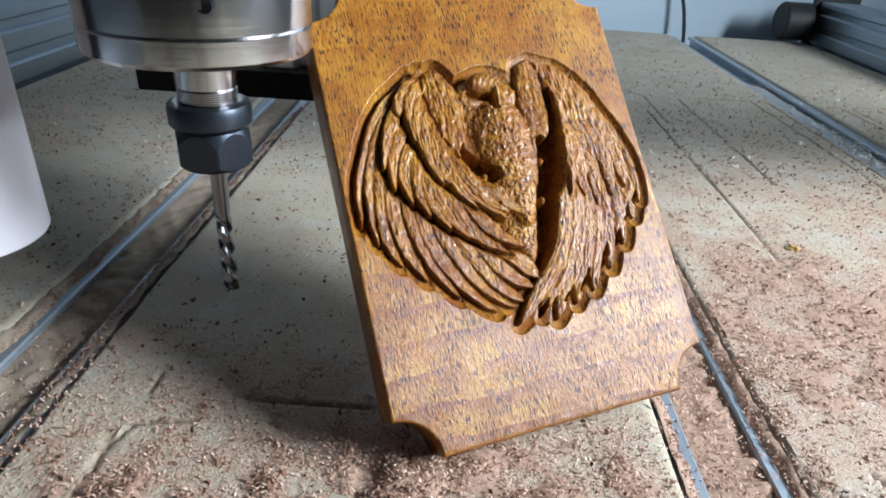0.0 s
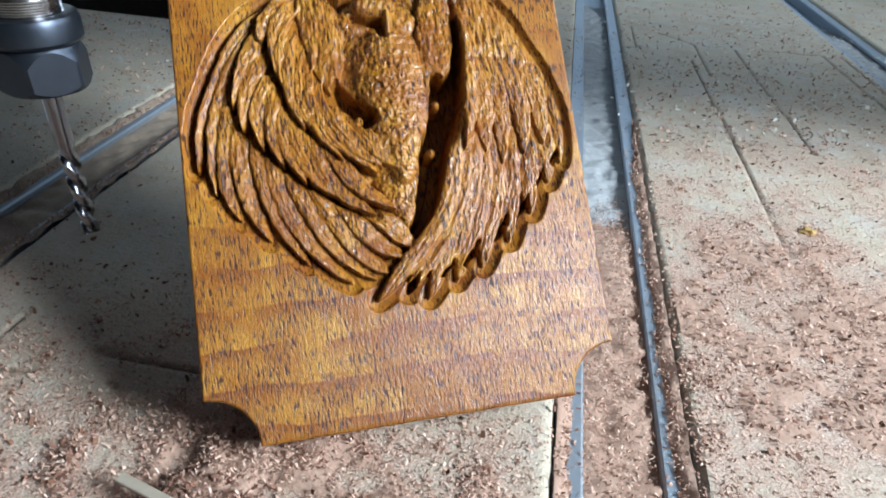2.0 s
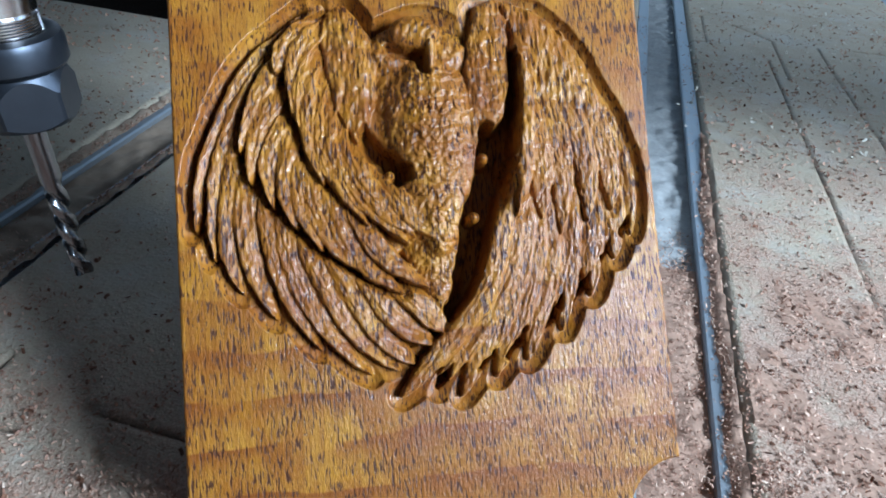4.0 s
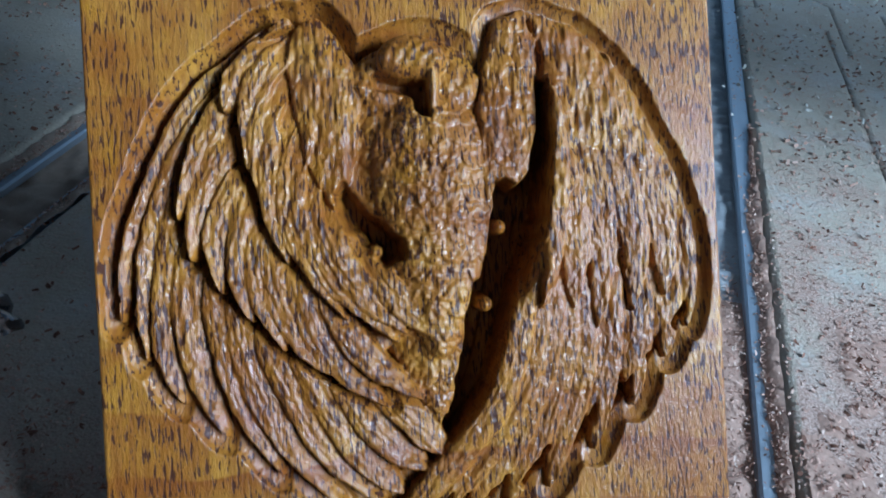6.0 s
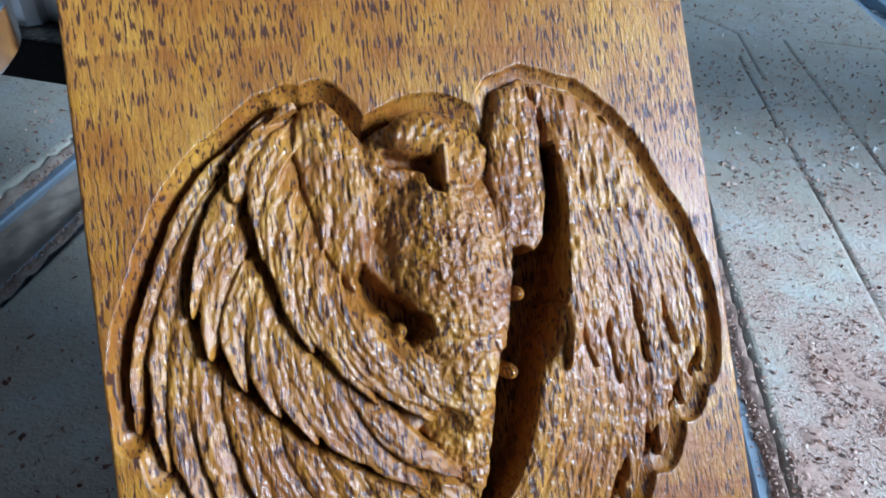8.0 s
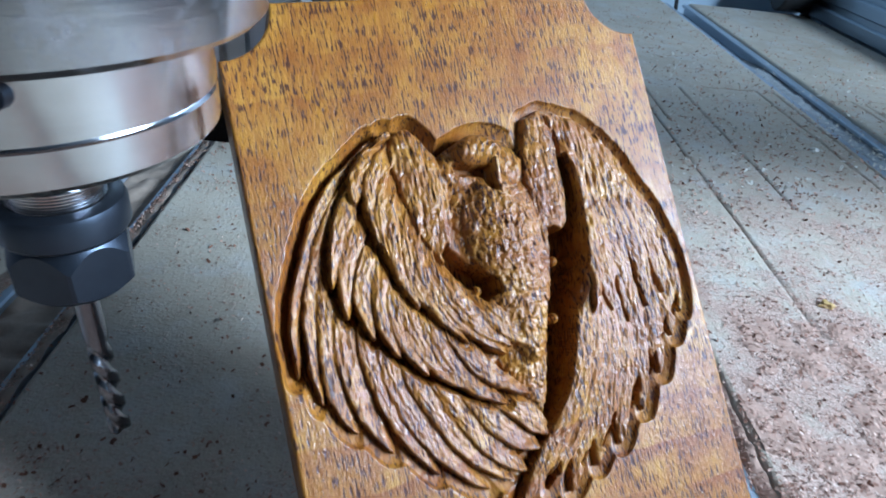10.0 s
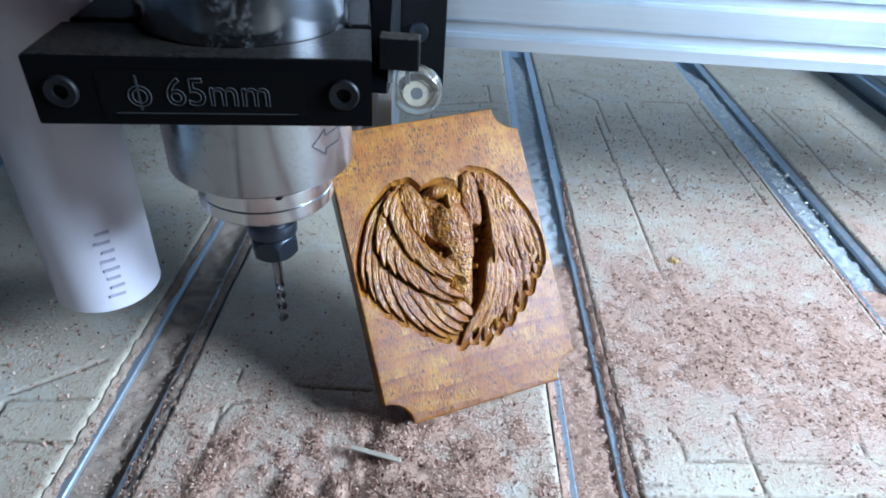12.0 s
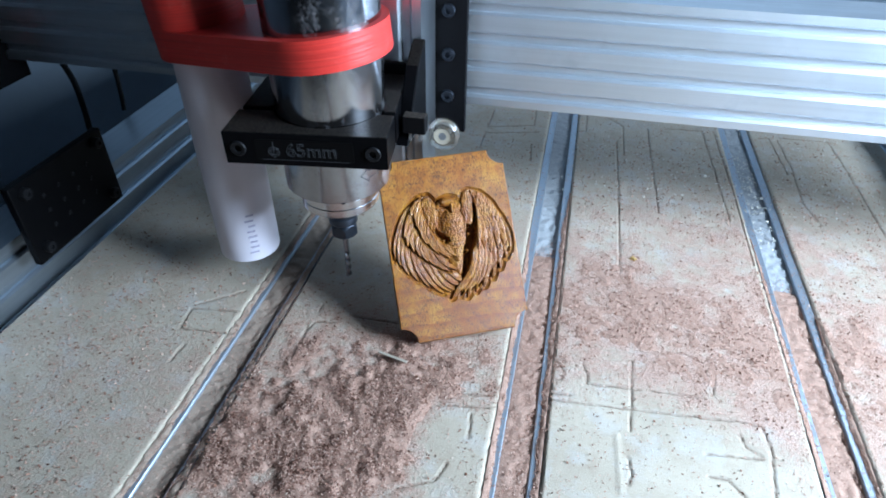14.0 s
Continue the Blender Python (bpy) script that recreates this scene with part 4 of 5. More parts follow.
SPREAD_MIDDLE = [[(-21.8, 90.6), (-26.2, 84), (-29.1, 78.1), (-32.1, 69.7)], [(-22.6, 83.4), (-26.4, 77.6), (-29.1, 71.7), (-30.5, 64.1)],
                 [(-22.3, 78.1), (-25, 73.4), (-27.2, 67.5), (-26.7, 59.7)], [(-21.5, 74.7), (-23.4, 69.3), (-24.3, 63), (-22.9, 55.7)],
                 [(-20.5, 71.3), (-21.6, 65.7), (-21.1, 58.5), (-18.6, 51.5)], [(-19.5, 69.8), (-19.8, 62.1), (-17.3, 54.4), (-12.7, 48)],
                 [(-16.9, 68), (-16.2, 58.7), (-12.2, 50), (-4.9, 43.2)], [(-14, 67.4), (-12.3, 57.9), (-7.9, 50.3), (-0.5, 43.9)]]
SPREAD_SHORT = [[(-16.8, 95.6), (-20.6, 92.1), (-23.6, 88.2), (-25.3, 83.9)], [(-14.7, 95), (-18.8, 90.8), (-21.5, 85.9), (-22.6, 75.9)],
                [(-14.3, 91.5), (-19.2, 85.5), (-20.7, 79.2), (-20.8, 72.4)], [(-13.6, 88.7), (-18.5, 80.1), (-19.4, 72.4), (-17.8, 63.3)],
                [(-12.2, 85.8), (-16.8, 75.9), (-16.3, 66.6), (-10.4, 55.5)], [(-11.2, 81.6), (-15.1, 71.6), (-12, 61.7), (-3.5, 51.9)],
                [(-11.1, 73.5), (-12, 67), (-8.3, 59.6), (-2.3, 53.2)], [(-8.7, 66.4), (-5.7, 61.1), (-1.9, 56.2), (3.4, 52)]]
FOLDED_LONG = [[(26.7, 90.7), (34.8, 75.9), (38.6, 63.2), (38.3, 51.2)], [(23.6, 91.5), (31, 76.3), (34.9, 60.8), (34.8, 46.8)], [(21, 91.1), (26.9, 74), (30.7, 57.2), (29.6, 40.2)],
               [(19.6, 89.1), (23.8, 73.1), (26.3, 55.2), (23.6, 34.2)], [(18.8, 86.2), (20.9, 70.6), (22.3, 50.3), (16.6, 29.4)], [(17.8, 82.7), (19, 68.1), (18.8, 48.2), (10.5, 27)],
               [(17.4, 78.5), (17.5, 65.5), (16, 46.8), (3.9, 24.1)], [(17.5, 74.1), (16.1, 61.5), (13.5, 45.3), (-0.4, 25.8)], [(16.6, 67.1), (13.6, 53.7), (8.6, 40.9), (-6.9, 25.0)]]
FOLDED_SHORT = [[(27.3, 90), (32.6, 76), (35.2, 65), (35.0, 56)], [(24, 90), (28.3, 75.4), (30.8, 64.8), (30.0, 54)], [(21, 88.1), (24.2, 74.5), (25.8, 64.1), (24.6, 52)],
                [(19.3, 84), (20.8, 72.2), (21.6, 63.4), (21.1, 55.2)], [(18.6, 79.7), (17.9, 69.7), (17.4, 62.7), (16.6, 55.5)]]


def carve():
    c = Carving()
    left, right = polygon_distance(LEFT_WING) - 1.7, polygon_distance(RIGHT_WING) - 1.6
    # spread wing: long feathers, the rows over them, the shoulder
    c.fill([(-15, 96), (-22, 93), (-30, 84), (-35.5, 70), (-36, 58), (-31, 50), (-24.5, 44), (-16, 36), (-7, 32.5), (2, 36), (4, 45), (0, 60), (-5, 75), (-8, 88)], -1.9)
    c.row(SPREAD_LONG, (1.3, 1.7, 2.3), -1.2, 0.05, 0.5, 0.9, 0.2, 0.34, 0.26, 0.3, 0.6, 20)
    c.row(SPREAD_MIDDLE, (1.9, 1.9, 1.9, 1.9, 1.9, 2.1), -0.45, 0.0, 1.0, 0.7, 0.2, 0.42, 0.27, 0.3, 1.4, 40)
    c.dome(np.minimum(polygon_distance([(-8.2, 92), (-9.5, 96.6), (-13, 97.2), (-16, 95.6), (-17, 91), (-16.4, 84), (-14.4, 75.5), (-11.5, 70.5), (-9.0, 74), (-7.8, 80), (-7.2, 86)]), left + 0.6), -1.0, 1.2, 5, 0.15, 0.5)
    c.row(SPREAD_SHORT, (1.9, 2.0), 0.25, 0.0, 0.4, 0.5, 0.15, 0.42, 0.36, 0.45, 0.45, 60)
    # folded wing over the spread one
    c.fill([(9, 84), (11, 95), (17, 97), (24, 94), (31, 86), (36, 77), (39, 66), (38, 56), (33, 47.5), (28, 41), (22, 36), (15, 32), (8, 30), (2, 28.5), (4, 37), (10, 46), (15, 60), (16.5, 74)], -1.8)
    c.row(FOLDED_LONG, (1.7, 2.5, 2.5, 2.5, 2.5, 2.5, 2.5, 2.5, 2.2), -0.9, 0.13, 0.1, -0.28, 0.12, 0.22, 0.28, 0.4, 0.4, 80)
    c.row(FOLDED_SHORT, (2.6,), -0.3, 0.14, 0.25, -0.2, 0.1, 0.55, 0.32, 0.5, 0.35, 100)
    c.dome(np.minimum(polygon_distance([(16, 97.5), (25, 95), (32, 86), (36, 76), (33, 72), (27, 76), (21, 78), (18.6, 84), (18.6, 91)]), right + 0.4), -1.0, 1.2, 6, 0.1, 0.45)
    c.dome(np.minimum(polygon_distance([(9.0, 84), (10, 92), (11.5, 97), (16.0, 97.6), (17.6, 93), (17.4, 84), (17.0, 72), (14.0, 66), (9.0, 66), (8.5, 76)]), right + 0.4), -0.5, 0.9, 2.2, 0.25, 0.4)
    c.dome(polygon_distance([(18.6, 88), (20.5, 84), (21.5, 72), (18.6, 60), (14, 52), (10.0, 44.5), (12.4, 52), (15.4, 60), (17.6, 68), (18.2, 78)]), 1.6, 0.9, 2.0, 0.05, 0.5)
    # breast, neck and head
    c.limb((1.0, 88), (2.2, 66), (1.6, 40), 11.0, 6.5, -0.1, -0.6, 1.8, 0.4, 0.25, 0.14, 0.5)
    c.limb((1.6, 83), (3.0, 70), (2.0, 50), 8.8, 6.6, 1.9, 1.1, 2.4, 0.6, 0.3, 0.3, 0.5)
    c.limb((-7.4, 87.0), (0.6, 89.0), (8.0, 86.5), 5.4, 5.6, 0.2, 0.2, 1.8, 0.25, 0.5, 0.45, 0.45)
    c.hollow(polygon_distance([(-5.6, 88.6), (-1.5, 88.6), (1.8, 87.6), (2.0, 83.0), (1.0, 82.4), (0.0, 85.4), (-2.6, 86.2), (-5.2, 86.8)]), -1.6, 0.4)
    c.limb((-3.6, 90.0), (0.0, 91.5), (3.4, 89.6), 3.1, 3.1, 3.2, 3.5, 2.0, 0.0, 0.15, 0.4, 0.4, True)
    c.limb((2.6, 88.6), (3.0, 86.0), (2.1, 81.0), 1.0, 0.6, 3.4, 2.4, 1.4, 0.0, 0.05, 0.2, 0.7, True)
    c.h -= 0.09 * np.sin(4.2 * np.hypot(MU - 4.5, (MV - 88) * 1.2)) * (np.hypot((MU + 0.3) / 5.4, (MV - 90.8) / 2.7) < 1)
    middle = polygon_distance([(-9, 88), (9.5, 88), (18.5, 80), (16, 62), (11, 47), (3, 36), (-2, 40), (-8, 60), (-11, 75)]) > 0
    c.h = np.where(middle & (c.h < -8.5), -8.2, c.h)
    figure = c.h > -8.5
    # deep gaps: between breast and folded wing, beside the breast, and where the wings cross
    c.hollow(polygon_distance([(10.6, 73.8), (13.6, 72.6), (15.8, 74.5), (17.3, 81.4), (17.4, 87.3), (18.4, 86.8), (18.5, 81.3), (18.0, 74.9), (17.3, 68.5), (15.2, 61.6), (12.2, 53.8), (9.4, 46), (6.4, 40), (3.6, 37), (2.2, 39.1), (3.6, 43.5), (5, 47.3), (5.6, 54.1), (6.8, 58), (8.6, 61.7), (10, 67)]), -7.5, 0.35)
    c.hollow(polygon_distance([(-11, 72.2), (-9.8, 73.3), (-7.7, 70.2), (-3, 65.9), (-2.4, 63.8), (-4.9, 62.9), (-7.2, 65.6), (-9.4, 67.6)]), -4.0, 0.8)
    c.hollow(polygon_distance([(-10.4, 29.6), (-7, 29.2), (-3.6, 30.4), (0.2, 33.6), (-1.8, 31.6), (-6.6, 27.6), (-9.9, 25.9), (-11, 27.1)]), -4.6, 0.4)
    c.blade(FOLDED_LONG[8], 1.9, 0.5, 0.1, -0.2, 0.25, 0.16, 0.28, 0.3, 0.0, 88)
    # slots between the tips of the folded wing
    for a, b, w in (((38.5, 54.9), (36.9, 51.2), 0.7), ((34.2, 50.8), (32.8, 45.6), 0.85), ((29.6, 44.8), (27.8, 40.6), 0.8), ((24.1, 41), (20.9, 34.6), 0.9), ((16.8, 35.6), (13.1, 30), 1.1), ((10.6, 32), (8.2, 28.4), 0.9), ((2.9, 30.4), (-0.2, 25.4), 1.0)):
        a, b = np.array(a), np.array(b)
        side = np.array([-(b - a)[1], (b - a)[0]]) / np.linalg.norm(b - a) * w
        c.hollow(polygon_distance([a, (a + 2 * b) / 3 + side, b + 0.8 * side, b - 0.8 * side, (a + 2 * b) / 3 - side]), -4.6, 0.3)
    h = c.h
    for u0, v0, r, top in ((11.2, 67.0, 1.25, 0.6), (8.8, 56.2, 1.25, 0.2), (-3.8, 53.8, 1.0, 2.6), (-6.2, 64.4, 1.1, 1.6)):
        d = np.hypot(MU - u0, MV - v0) / r
        h = np.where(d < 1, np.maximum(h, top - 1.6 * d ** 2), h)
    # pocket round the figure with a steep outer edge, deepest beside the spread wing
    far = spread(figure, 3.2)
    lean = step(6, 24, MU) * step(44, 60, MV)
    far = np.where(far < 99, far * (1 + 0.45 * lean), far)
    ledge = np.clip(far / 2.3, 0, 1)
    deep = 1.7 + 1.7 * (1 - step(-8, 10, MU)) * step(46, 60, MV)
    floor_h = -0.5 - (deep - 0.5) * (1 - ledge) ** 0.8 + 0.1 * (c.mid - 0.5)
    edge = step(2.15, 2.5, far)
    ground_h = np.where(far > 3.1, 0.0, floor_h * (1 - edge))
    h = np.where(figure, np.maximum(h, -12.5), ground_h)
    return figure, (8 * h + np.roll(h, 1, 0) + np.roll(h, -1, 0) + np.roll(h, 1, 1) + np.roll(h, -1, 1)) / 12


FIGURE, RELIEF = carve()


def relief_height(u, v):
    x = np.clip((u * 1000 - GU[0]) / CELL, 0, len(GU) - 1.001)
    y = np.clip((v * 1000 - GV[0]) / CELL, 0, len(GV) - 1.001)
    i, j = x.astype(int), y.astype(int)
    a, b = x - i, y - j
    h = (RELIEF[j, i] * (1 - a) + RELIEF[j, i + 1] * a) * (1 - b) + (RELIEF[j + 1, i] * (1 - a) + RELIEF[j + 1, i + 1] * a) * b
    out = (v * 1000 < GV[0]) | (v * 1000 > GV[-1])
    return np.where(out, 0.0, h) * 0.001


def carved_plaque():
    cut = lambda v: math.sqrt(max(0.0, NR ** 2 - min(v, PH - v) ** 2)) if min(v, PH - v) < NR else 0.0
    corner = NR * np.sin(np.linspace(0, math.pi / 2, 26))
    rows = np.concatenate([corner, np.linspace(NR, PH - NR, 640)[1:-1], PH - corner[::-1]])
    nu, nv = 560, len(rows)
    s = np.linspace(0, 1, nu)
    lo = np.array([-PW / 2 + cut(v) for v in rows])
    U = lo[:, None] * (1 - 2 * s)[None, :]
    V = np.repeat(rows[:, None], nu, 1)
    verts = np.stack([U, V, relief_height(U, V)], -1).reshape(-1, 3).tolist()
    idx = np.arange(nu * nv).reshape(nv, nu)
    faces = np.stack([idx[:-1, :-1], idx[:-1, 1:], idx[1:, 1:], idx[1:, :-1]], -1).reshape(-1, 4).tolist()
    ring = list(idx[0, :]) + list(idx[1:, -1]) + list(idx[-1, -2::-1]) + list(idx[-2:0:-1, 0])
    prev = [int(i) for i in ring]
    for grow, depth in ((0.0003, -0.0001), (0.0005, -0.0005), (0.0005, -PT + .0005), (0.0, -PT)):
        start = len(verts)
        for i in ring:
            x, y, z = verts[i]
            verts.append((x * (1 + grow / (PW / 2)), PH / 2 + (y - PH / 2) * (1 + grow / (PH / 2)), depth))
        now = list(range(start, start + len(ring)))
        for k in range(len(ring)):
            j = (k + 1) % len(ring)
            faces.append((prev[k], now[k], now[j], prev[j]))
        prev = now
    faces.append(tuple(prev[::-1]))
    return verts, faces


def plaque_parts():
    """Splits the surface into the plain board and the figure carved into it."""
    verts, faces = carved_plaque()
    co = np.array(verts)
    i = np.clip(np.round((co[:, 0] * 1000 - GU[0]) / CELL).astype(int), 0, len(GU) - 1)
    j = np.clip(np.round((co[:, 1] * 1000 - GV[0]) / CELL).astype(int), 0, len(GV) - 1)
    on = FIGURE[j, i] & (co[:, 2] > -PT + 0.0008)
    for name, keep in (("board", False), ("carved_bird", True)):
        chosen = [f for f in faces if bool(on[list(f)].all()) == keep]
        used = sorted({v for f in chosen for v in f})
        number = {v: n for n, v in enumerate(used)}
        ob = sheet(name, [verts[v] for v in used], [[number[v] for v in f] for f in chosen], WOOD, plaque, False)
        smooth(ob.data, 60)
        if keep:
            ob["label"] = "bird with folded wings in deep relief"


plaque = thing("carved_plaque", "varnished brown wooden plaque with a carved winged relief, leaning back", "plaque", at=PLAQUE)
plaque_parts()

# ---- wood shavings and dust ----
def flakes(name, spots, long_mm, wide_mm, seed, label, lift=1.0, bend=1.2):
    """Small curled shavings, one sheet of three rows each, joined into one heap."""
    r = np.random.RandomState(seed)
    n = len(spots)
    length, width = r.uniform(*long_mm, n) * 0.001, r.uniform(*wide_mm, n) * 0.001
    curl = r.uniform(-bend, bend, n)
    a, b, c = r.uniform(0, 2 * np.pi, n), r.normal(0, 0.45, n), r.normal(0, 0.45, n)
    s = np.array([-0.5, -0.5, 0, 0, 0.5, 0.5])
    w = np.array([-0.5, 0.5, -0.5, 0.5, -0.5, 0.5])
    lx = length[:, None] * s[None, :] * np.cos(curl[:, None] * s[None, :])
    ly = width[:, None] * w[None, :] * (1 - 0.5 * np.abs(s[None, :]) * r.rand(n, 1))
    lz = length[:, None] * curl[:, None] * (0.25 - s[None, :] ** 2)
    y1, z1 = ly * np.cos(b)[:, None] - lz * np.sin(b)[:, None], ly * np.sin(b)[:, None] + lz * np.cos(b)[:, None]
    x2, z2 = lx * np.cos(c)[:, None] + z1 * np.sin(c)[:, None], -lx * np.sin(c)[:, None] + z1 * np.cos(c)[:, None]
    x3, y3 = x2 * np.cos(a)[:, None] - y1 * np.sin(a)[:, None], x2 * np.sin(a)[:, None] + y1 * np.cos(a)[:, None]
    z3 = z2 - z2.min(1)[:, None] + spots[:, 2:3] - 0.0001
    co = np.stack([x3 + spots[:, 0:1], y3 + spots[:, 1:2], z3], -1).reshape(-1, 3)
    k = np.arange(n)[:, None] * 6
    f = np.concatenate([k + np.array([[0, 2, 3, 1]]), k + np.array([[2, 4, 5, 3]])], 0)
    ob = sheet(name, co.tolist(), f.tolist(), CHIPS)
    return tagged(ob, label, "shavings", kind="stuff")


def heap_at(x, y):
    """Height of the loose heaps on the boards, in metres."""
    d = np.clip(dust_at(x, y) - np.where(x < 0.08, 0.42, 0.58), 0, 1)
    skew = x + 0.35 * y
    lumps = 0.35 + 0.8 * np.clip(patchy(skew, y, 0.0093, 2) - 0.25, 0, 1) + 0.6 * np.clip(patchy(x, skew, 0.0041, 3) - 0.35, 0, 1) + 0.35 * patchy(x, y, 0.0019, 1)
    return np.where(x < 0.08, 0.0046, 0.0022) * d * lumps


def heap(x0, x1, y0, y1, label):
    """The body of a heap; its skirt dives under the board's face."""
    X, Y = np.meshgrid(np.arange(x0, x1, 0.0011), np.arange(y0, y1, 0.0011))
    Z = heap_at(X, Y) - 0.0004
    ny, nx = X.shape
    idx = np.arange(nx * ny).reshape(ny, nx)
    f = np.stack([idx[:-1, :-1], idx[:-1, 1:], idx[1:, 1:], idx[1:, :-1]], -1).reshape(-1, 4)
    f = f[(Z.ravel()[f] > -0.00035).any(1)]
    return tagged(sheet("shavings_heap", np.stack([X, Y, Z], -1).reshape(-1, 3).tolist(), f.tolist(), DUST), label, "shavings", kind="stuff")


heap(EDGES[2] + 0.002, EDGES[3] - 0.002, -0.19, 0.15, "reddish brown heap of wood dust before the plaque")
heap(EDGES[4] + 0.002, EDGES[5] - 0.002, -0.10, 0.29, "thin reddish brown layer of wood dust on the board")
heap(EDGES[6] + 0.002, 0.40, -0.10, 0.29, "thin reddish brown layer of wood dust on the outer board")


def scatter(count, seed, x0, x1, y0, y1, weight, pile):
    """Places over the bed, thinned by weight(x, y); pile: how high they heap."""
    r = np.random.RandomState(seed)
    x, y = r.uniform(x0, x1, count), r.uniform(y0, y1, count)
    d = weight(x, y)
    clump = 1.4 * (patchy(x, y, 0.0045, 2) - 0.5) + 0.8 * (patchy(x, y, 0.011, 3) - 0.5)
    keep = r.rand(count) < d * (1 + clump)
    for c in TRACKS:
        keep &= np.abs(x - c) > HALF
    x, y, d = x[keep], y[keep], d[keep]
    z = heap_at(x, y) + r.rand(len(x)) ** 2 * pile * np.clip(d, 0, 1)
    return np.stack([x, y, z], -1)


flakes("wood_shavings", scatter(250000, 5, -0.12, 0.10, -0.20, 0.16, lambda x, y: np.clip(dust_at(x, y), 0, 1) ** 1.3, 0.0012), (0.4, 1.5), (0.14, 0.42), 1, "reddish brown wood shavings heaped before the plaque")
flakes("wood_shavings", scatter(130000, 6, 0.08, 0.40, -0.20, 0.30, lambda x, y: np.clip(dust_at(x, y), 0, 1) ** 1.5, 0.0010), (0.4, 1.4), (0.16, 0.45), 2, "reddish brown wood shavings strewn over the board", 1.0, 0.6)
flakes("wood_crumbs", scatter(80000, 7, -0.28, 0.40, -0.20, 0.30, lambda x, y: np.clip(0.28 + 0.5 * dust_at(x, y), 0, 1), 0.0006), (0.4, 1.3), (0.3, 0.7), 3, "fine brown wood crumbs over the whole bed")
flakes("wood_crumbs", scatter(60000, 8, -0.28, 0.40, 0.30, 0.78, lambda x, y: 0.40 * np.exp(-(y - 0.3) / 0.25) + 0.03, 0.0002), (0.8, 2.4), (0.4, 1.1), 4, "sparse brown wood crumbs on the far bed")
flakes("wood_crumbs", scatter(16000, 9, -0.283, -0.133, -0.15, 0.60, lambda x, y: 0.30 * np.exp(-np.clip(y - 0.1, 0, 1) / 0.3), 0.0004), (0.8, 2.2), (0.4, 1.0), 5, "brown wood crumbs strewn over the outer board")

ob = flakes("dark_crumbs", scatter(46000, 14, -0.28, 0.40, -0.20, 0.42, lambda x, y: np.clip(0.01 + 0.16 * (1 - 0.95 * np.exp(-((x - 0.15) / 0.06) ** 2 - ((y - 0.03) / 0.05) ** 2)) * np.clip(2.2 * patchy(x, y, 0.012, 1) - 0.7, 0, 1) + 0.25 * dust_at(x, y) ** 1.2, 0, 1), 0.0012), (0.8, 2.0), (0.5, 1.2), 6, "coarse dark brown wood crumbs among the shavings", 1.0, 0.8)
ob.data.materials[0] = plain("dark_wood_crumbs", (0.22, 0.098, 0.058), 0.8, 500, 0.6)

ob = flakes("dark_shavings", scatter(24000, 15, -0.10, 0.06, -0.10, 0.10, lambda x, y: np.clip(1.5 * (dust_at(x, y) - 0.45), 0, 1) * np.clip(3 * patchy(x, y, 0.0105, 0) - 1.1, 0, 1), 0.0012), (0.8, 2.2), (0.3, 0.9), 8, "clumps of dark reddish brown shavings in the heap", 1.0, 1.4)
ob.data.materials[0] = plain("dark_shavings", (0.18, 0.082, 0.054), 0.85, 400, 0.7)


def in_track(count, seed, c, y0, y1, top):
    r = np.random.RandomState(seed)
    y = y0 + (y1 - y0) * r.rand(count)
    fade = np.clip((y - y0) / 0.05, 0, 1) * np.clip((y1 - y) / 0.06, 0, 1)
    keep = r.rand(count) < fade
    x = c + r.uniform(-0.0088, 0.0078, count)
    z = -0.0112 + (top + 0.0112) * (0.45 + 0.55 * r.rand(count)) * (0.5 + 0.5 * fade)
    return np.stack([x, y, z], -1)[keep]


for c, y0, y1, top, n in ((TRACKS[1], -0.26, 0.275, -0.0018, 30000), (TRACKS[2], -0.24, 0.275, -0.0026, 16000), (TRACKS[0], -0.26, 0.22, -0.0028, 9000)):
    flakes("track_shavings", in_track(n, int(1000 * c) + 500, c, y0, y1, top), (0.4, 1.5), (0.14, 0.42), 11 + n, "reddish shavings packed into the track's slot")


def on_lips(count, seed):
    r = np.random.RandomState(seed)
    x = r.choice(TRACKS, count) + r.choice((-1, 1), count) * r.uniform(0.0092, 0.0146, count)
    y = -0.15 + 0.65 * r.rand(count) ** 1.5
    keep = r.rand(count) < 0.25 + 0.75 * dust_at(x, y)
    return np.stack([x, y, np.full(count, -0.0019)], -1)[keep]


flakes("wood_crumbs", on_lips(9000, 17), (0.4, 1.5), (0.25, 0.7), 18, "fine wood crumbs on the lips of the tracks")


def packed(c, y0, y1, top, seed, material=DUST, label="reddish wood dust packed into the track's slot"):
    """A crumbly bed of dust that fills the slot."""
    xs = np.linspace(c - 0.0117, c + 0.0117, 14)
    ys = np.arange(y0, y1, 0.0016)
    X, Y = np.meshgrid(xs, ys)
    fade = np.clip((y1 - Y) / 0.06, 0, 1)
    Z = -0.0113 + (top - 0.0006 + 0.0113) * fade * (0.72 + 0.28 * patchy(X, Y, 0.004, seed)) + 0.0008 * (patchy(X, Y, 0.0018, 3) - 0.5)
    edge = np.abs(X - c) > 0.0084
    Z = np.where(edge, np.minimum(Z, -0.0046), Z)
    ny, nx = X.shape
    idx = np.arange(nx * ny).reshape(ny, nx)
    f = np.stack([idx[:-1, :-1], idx[:-1, 1:], idx[1:, 1:], idx[1:, :-1]], -1).reshape(-1, 4)
    return tagged(sheet("packed_dust", np.stack([X, Y, Z], -1).reshape(-1, 3).tolist(), f.tolist(), material), label, "dust", kind="stuff")


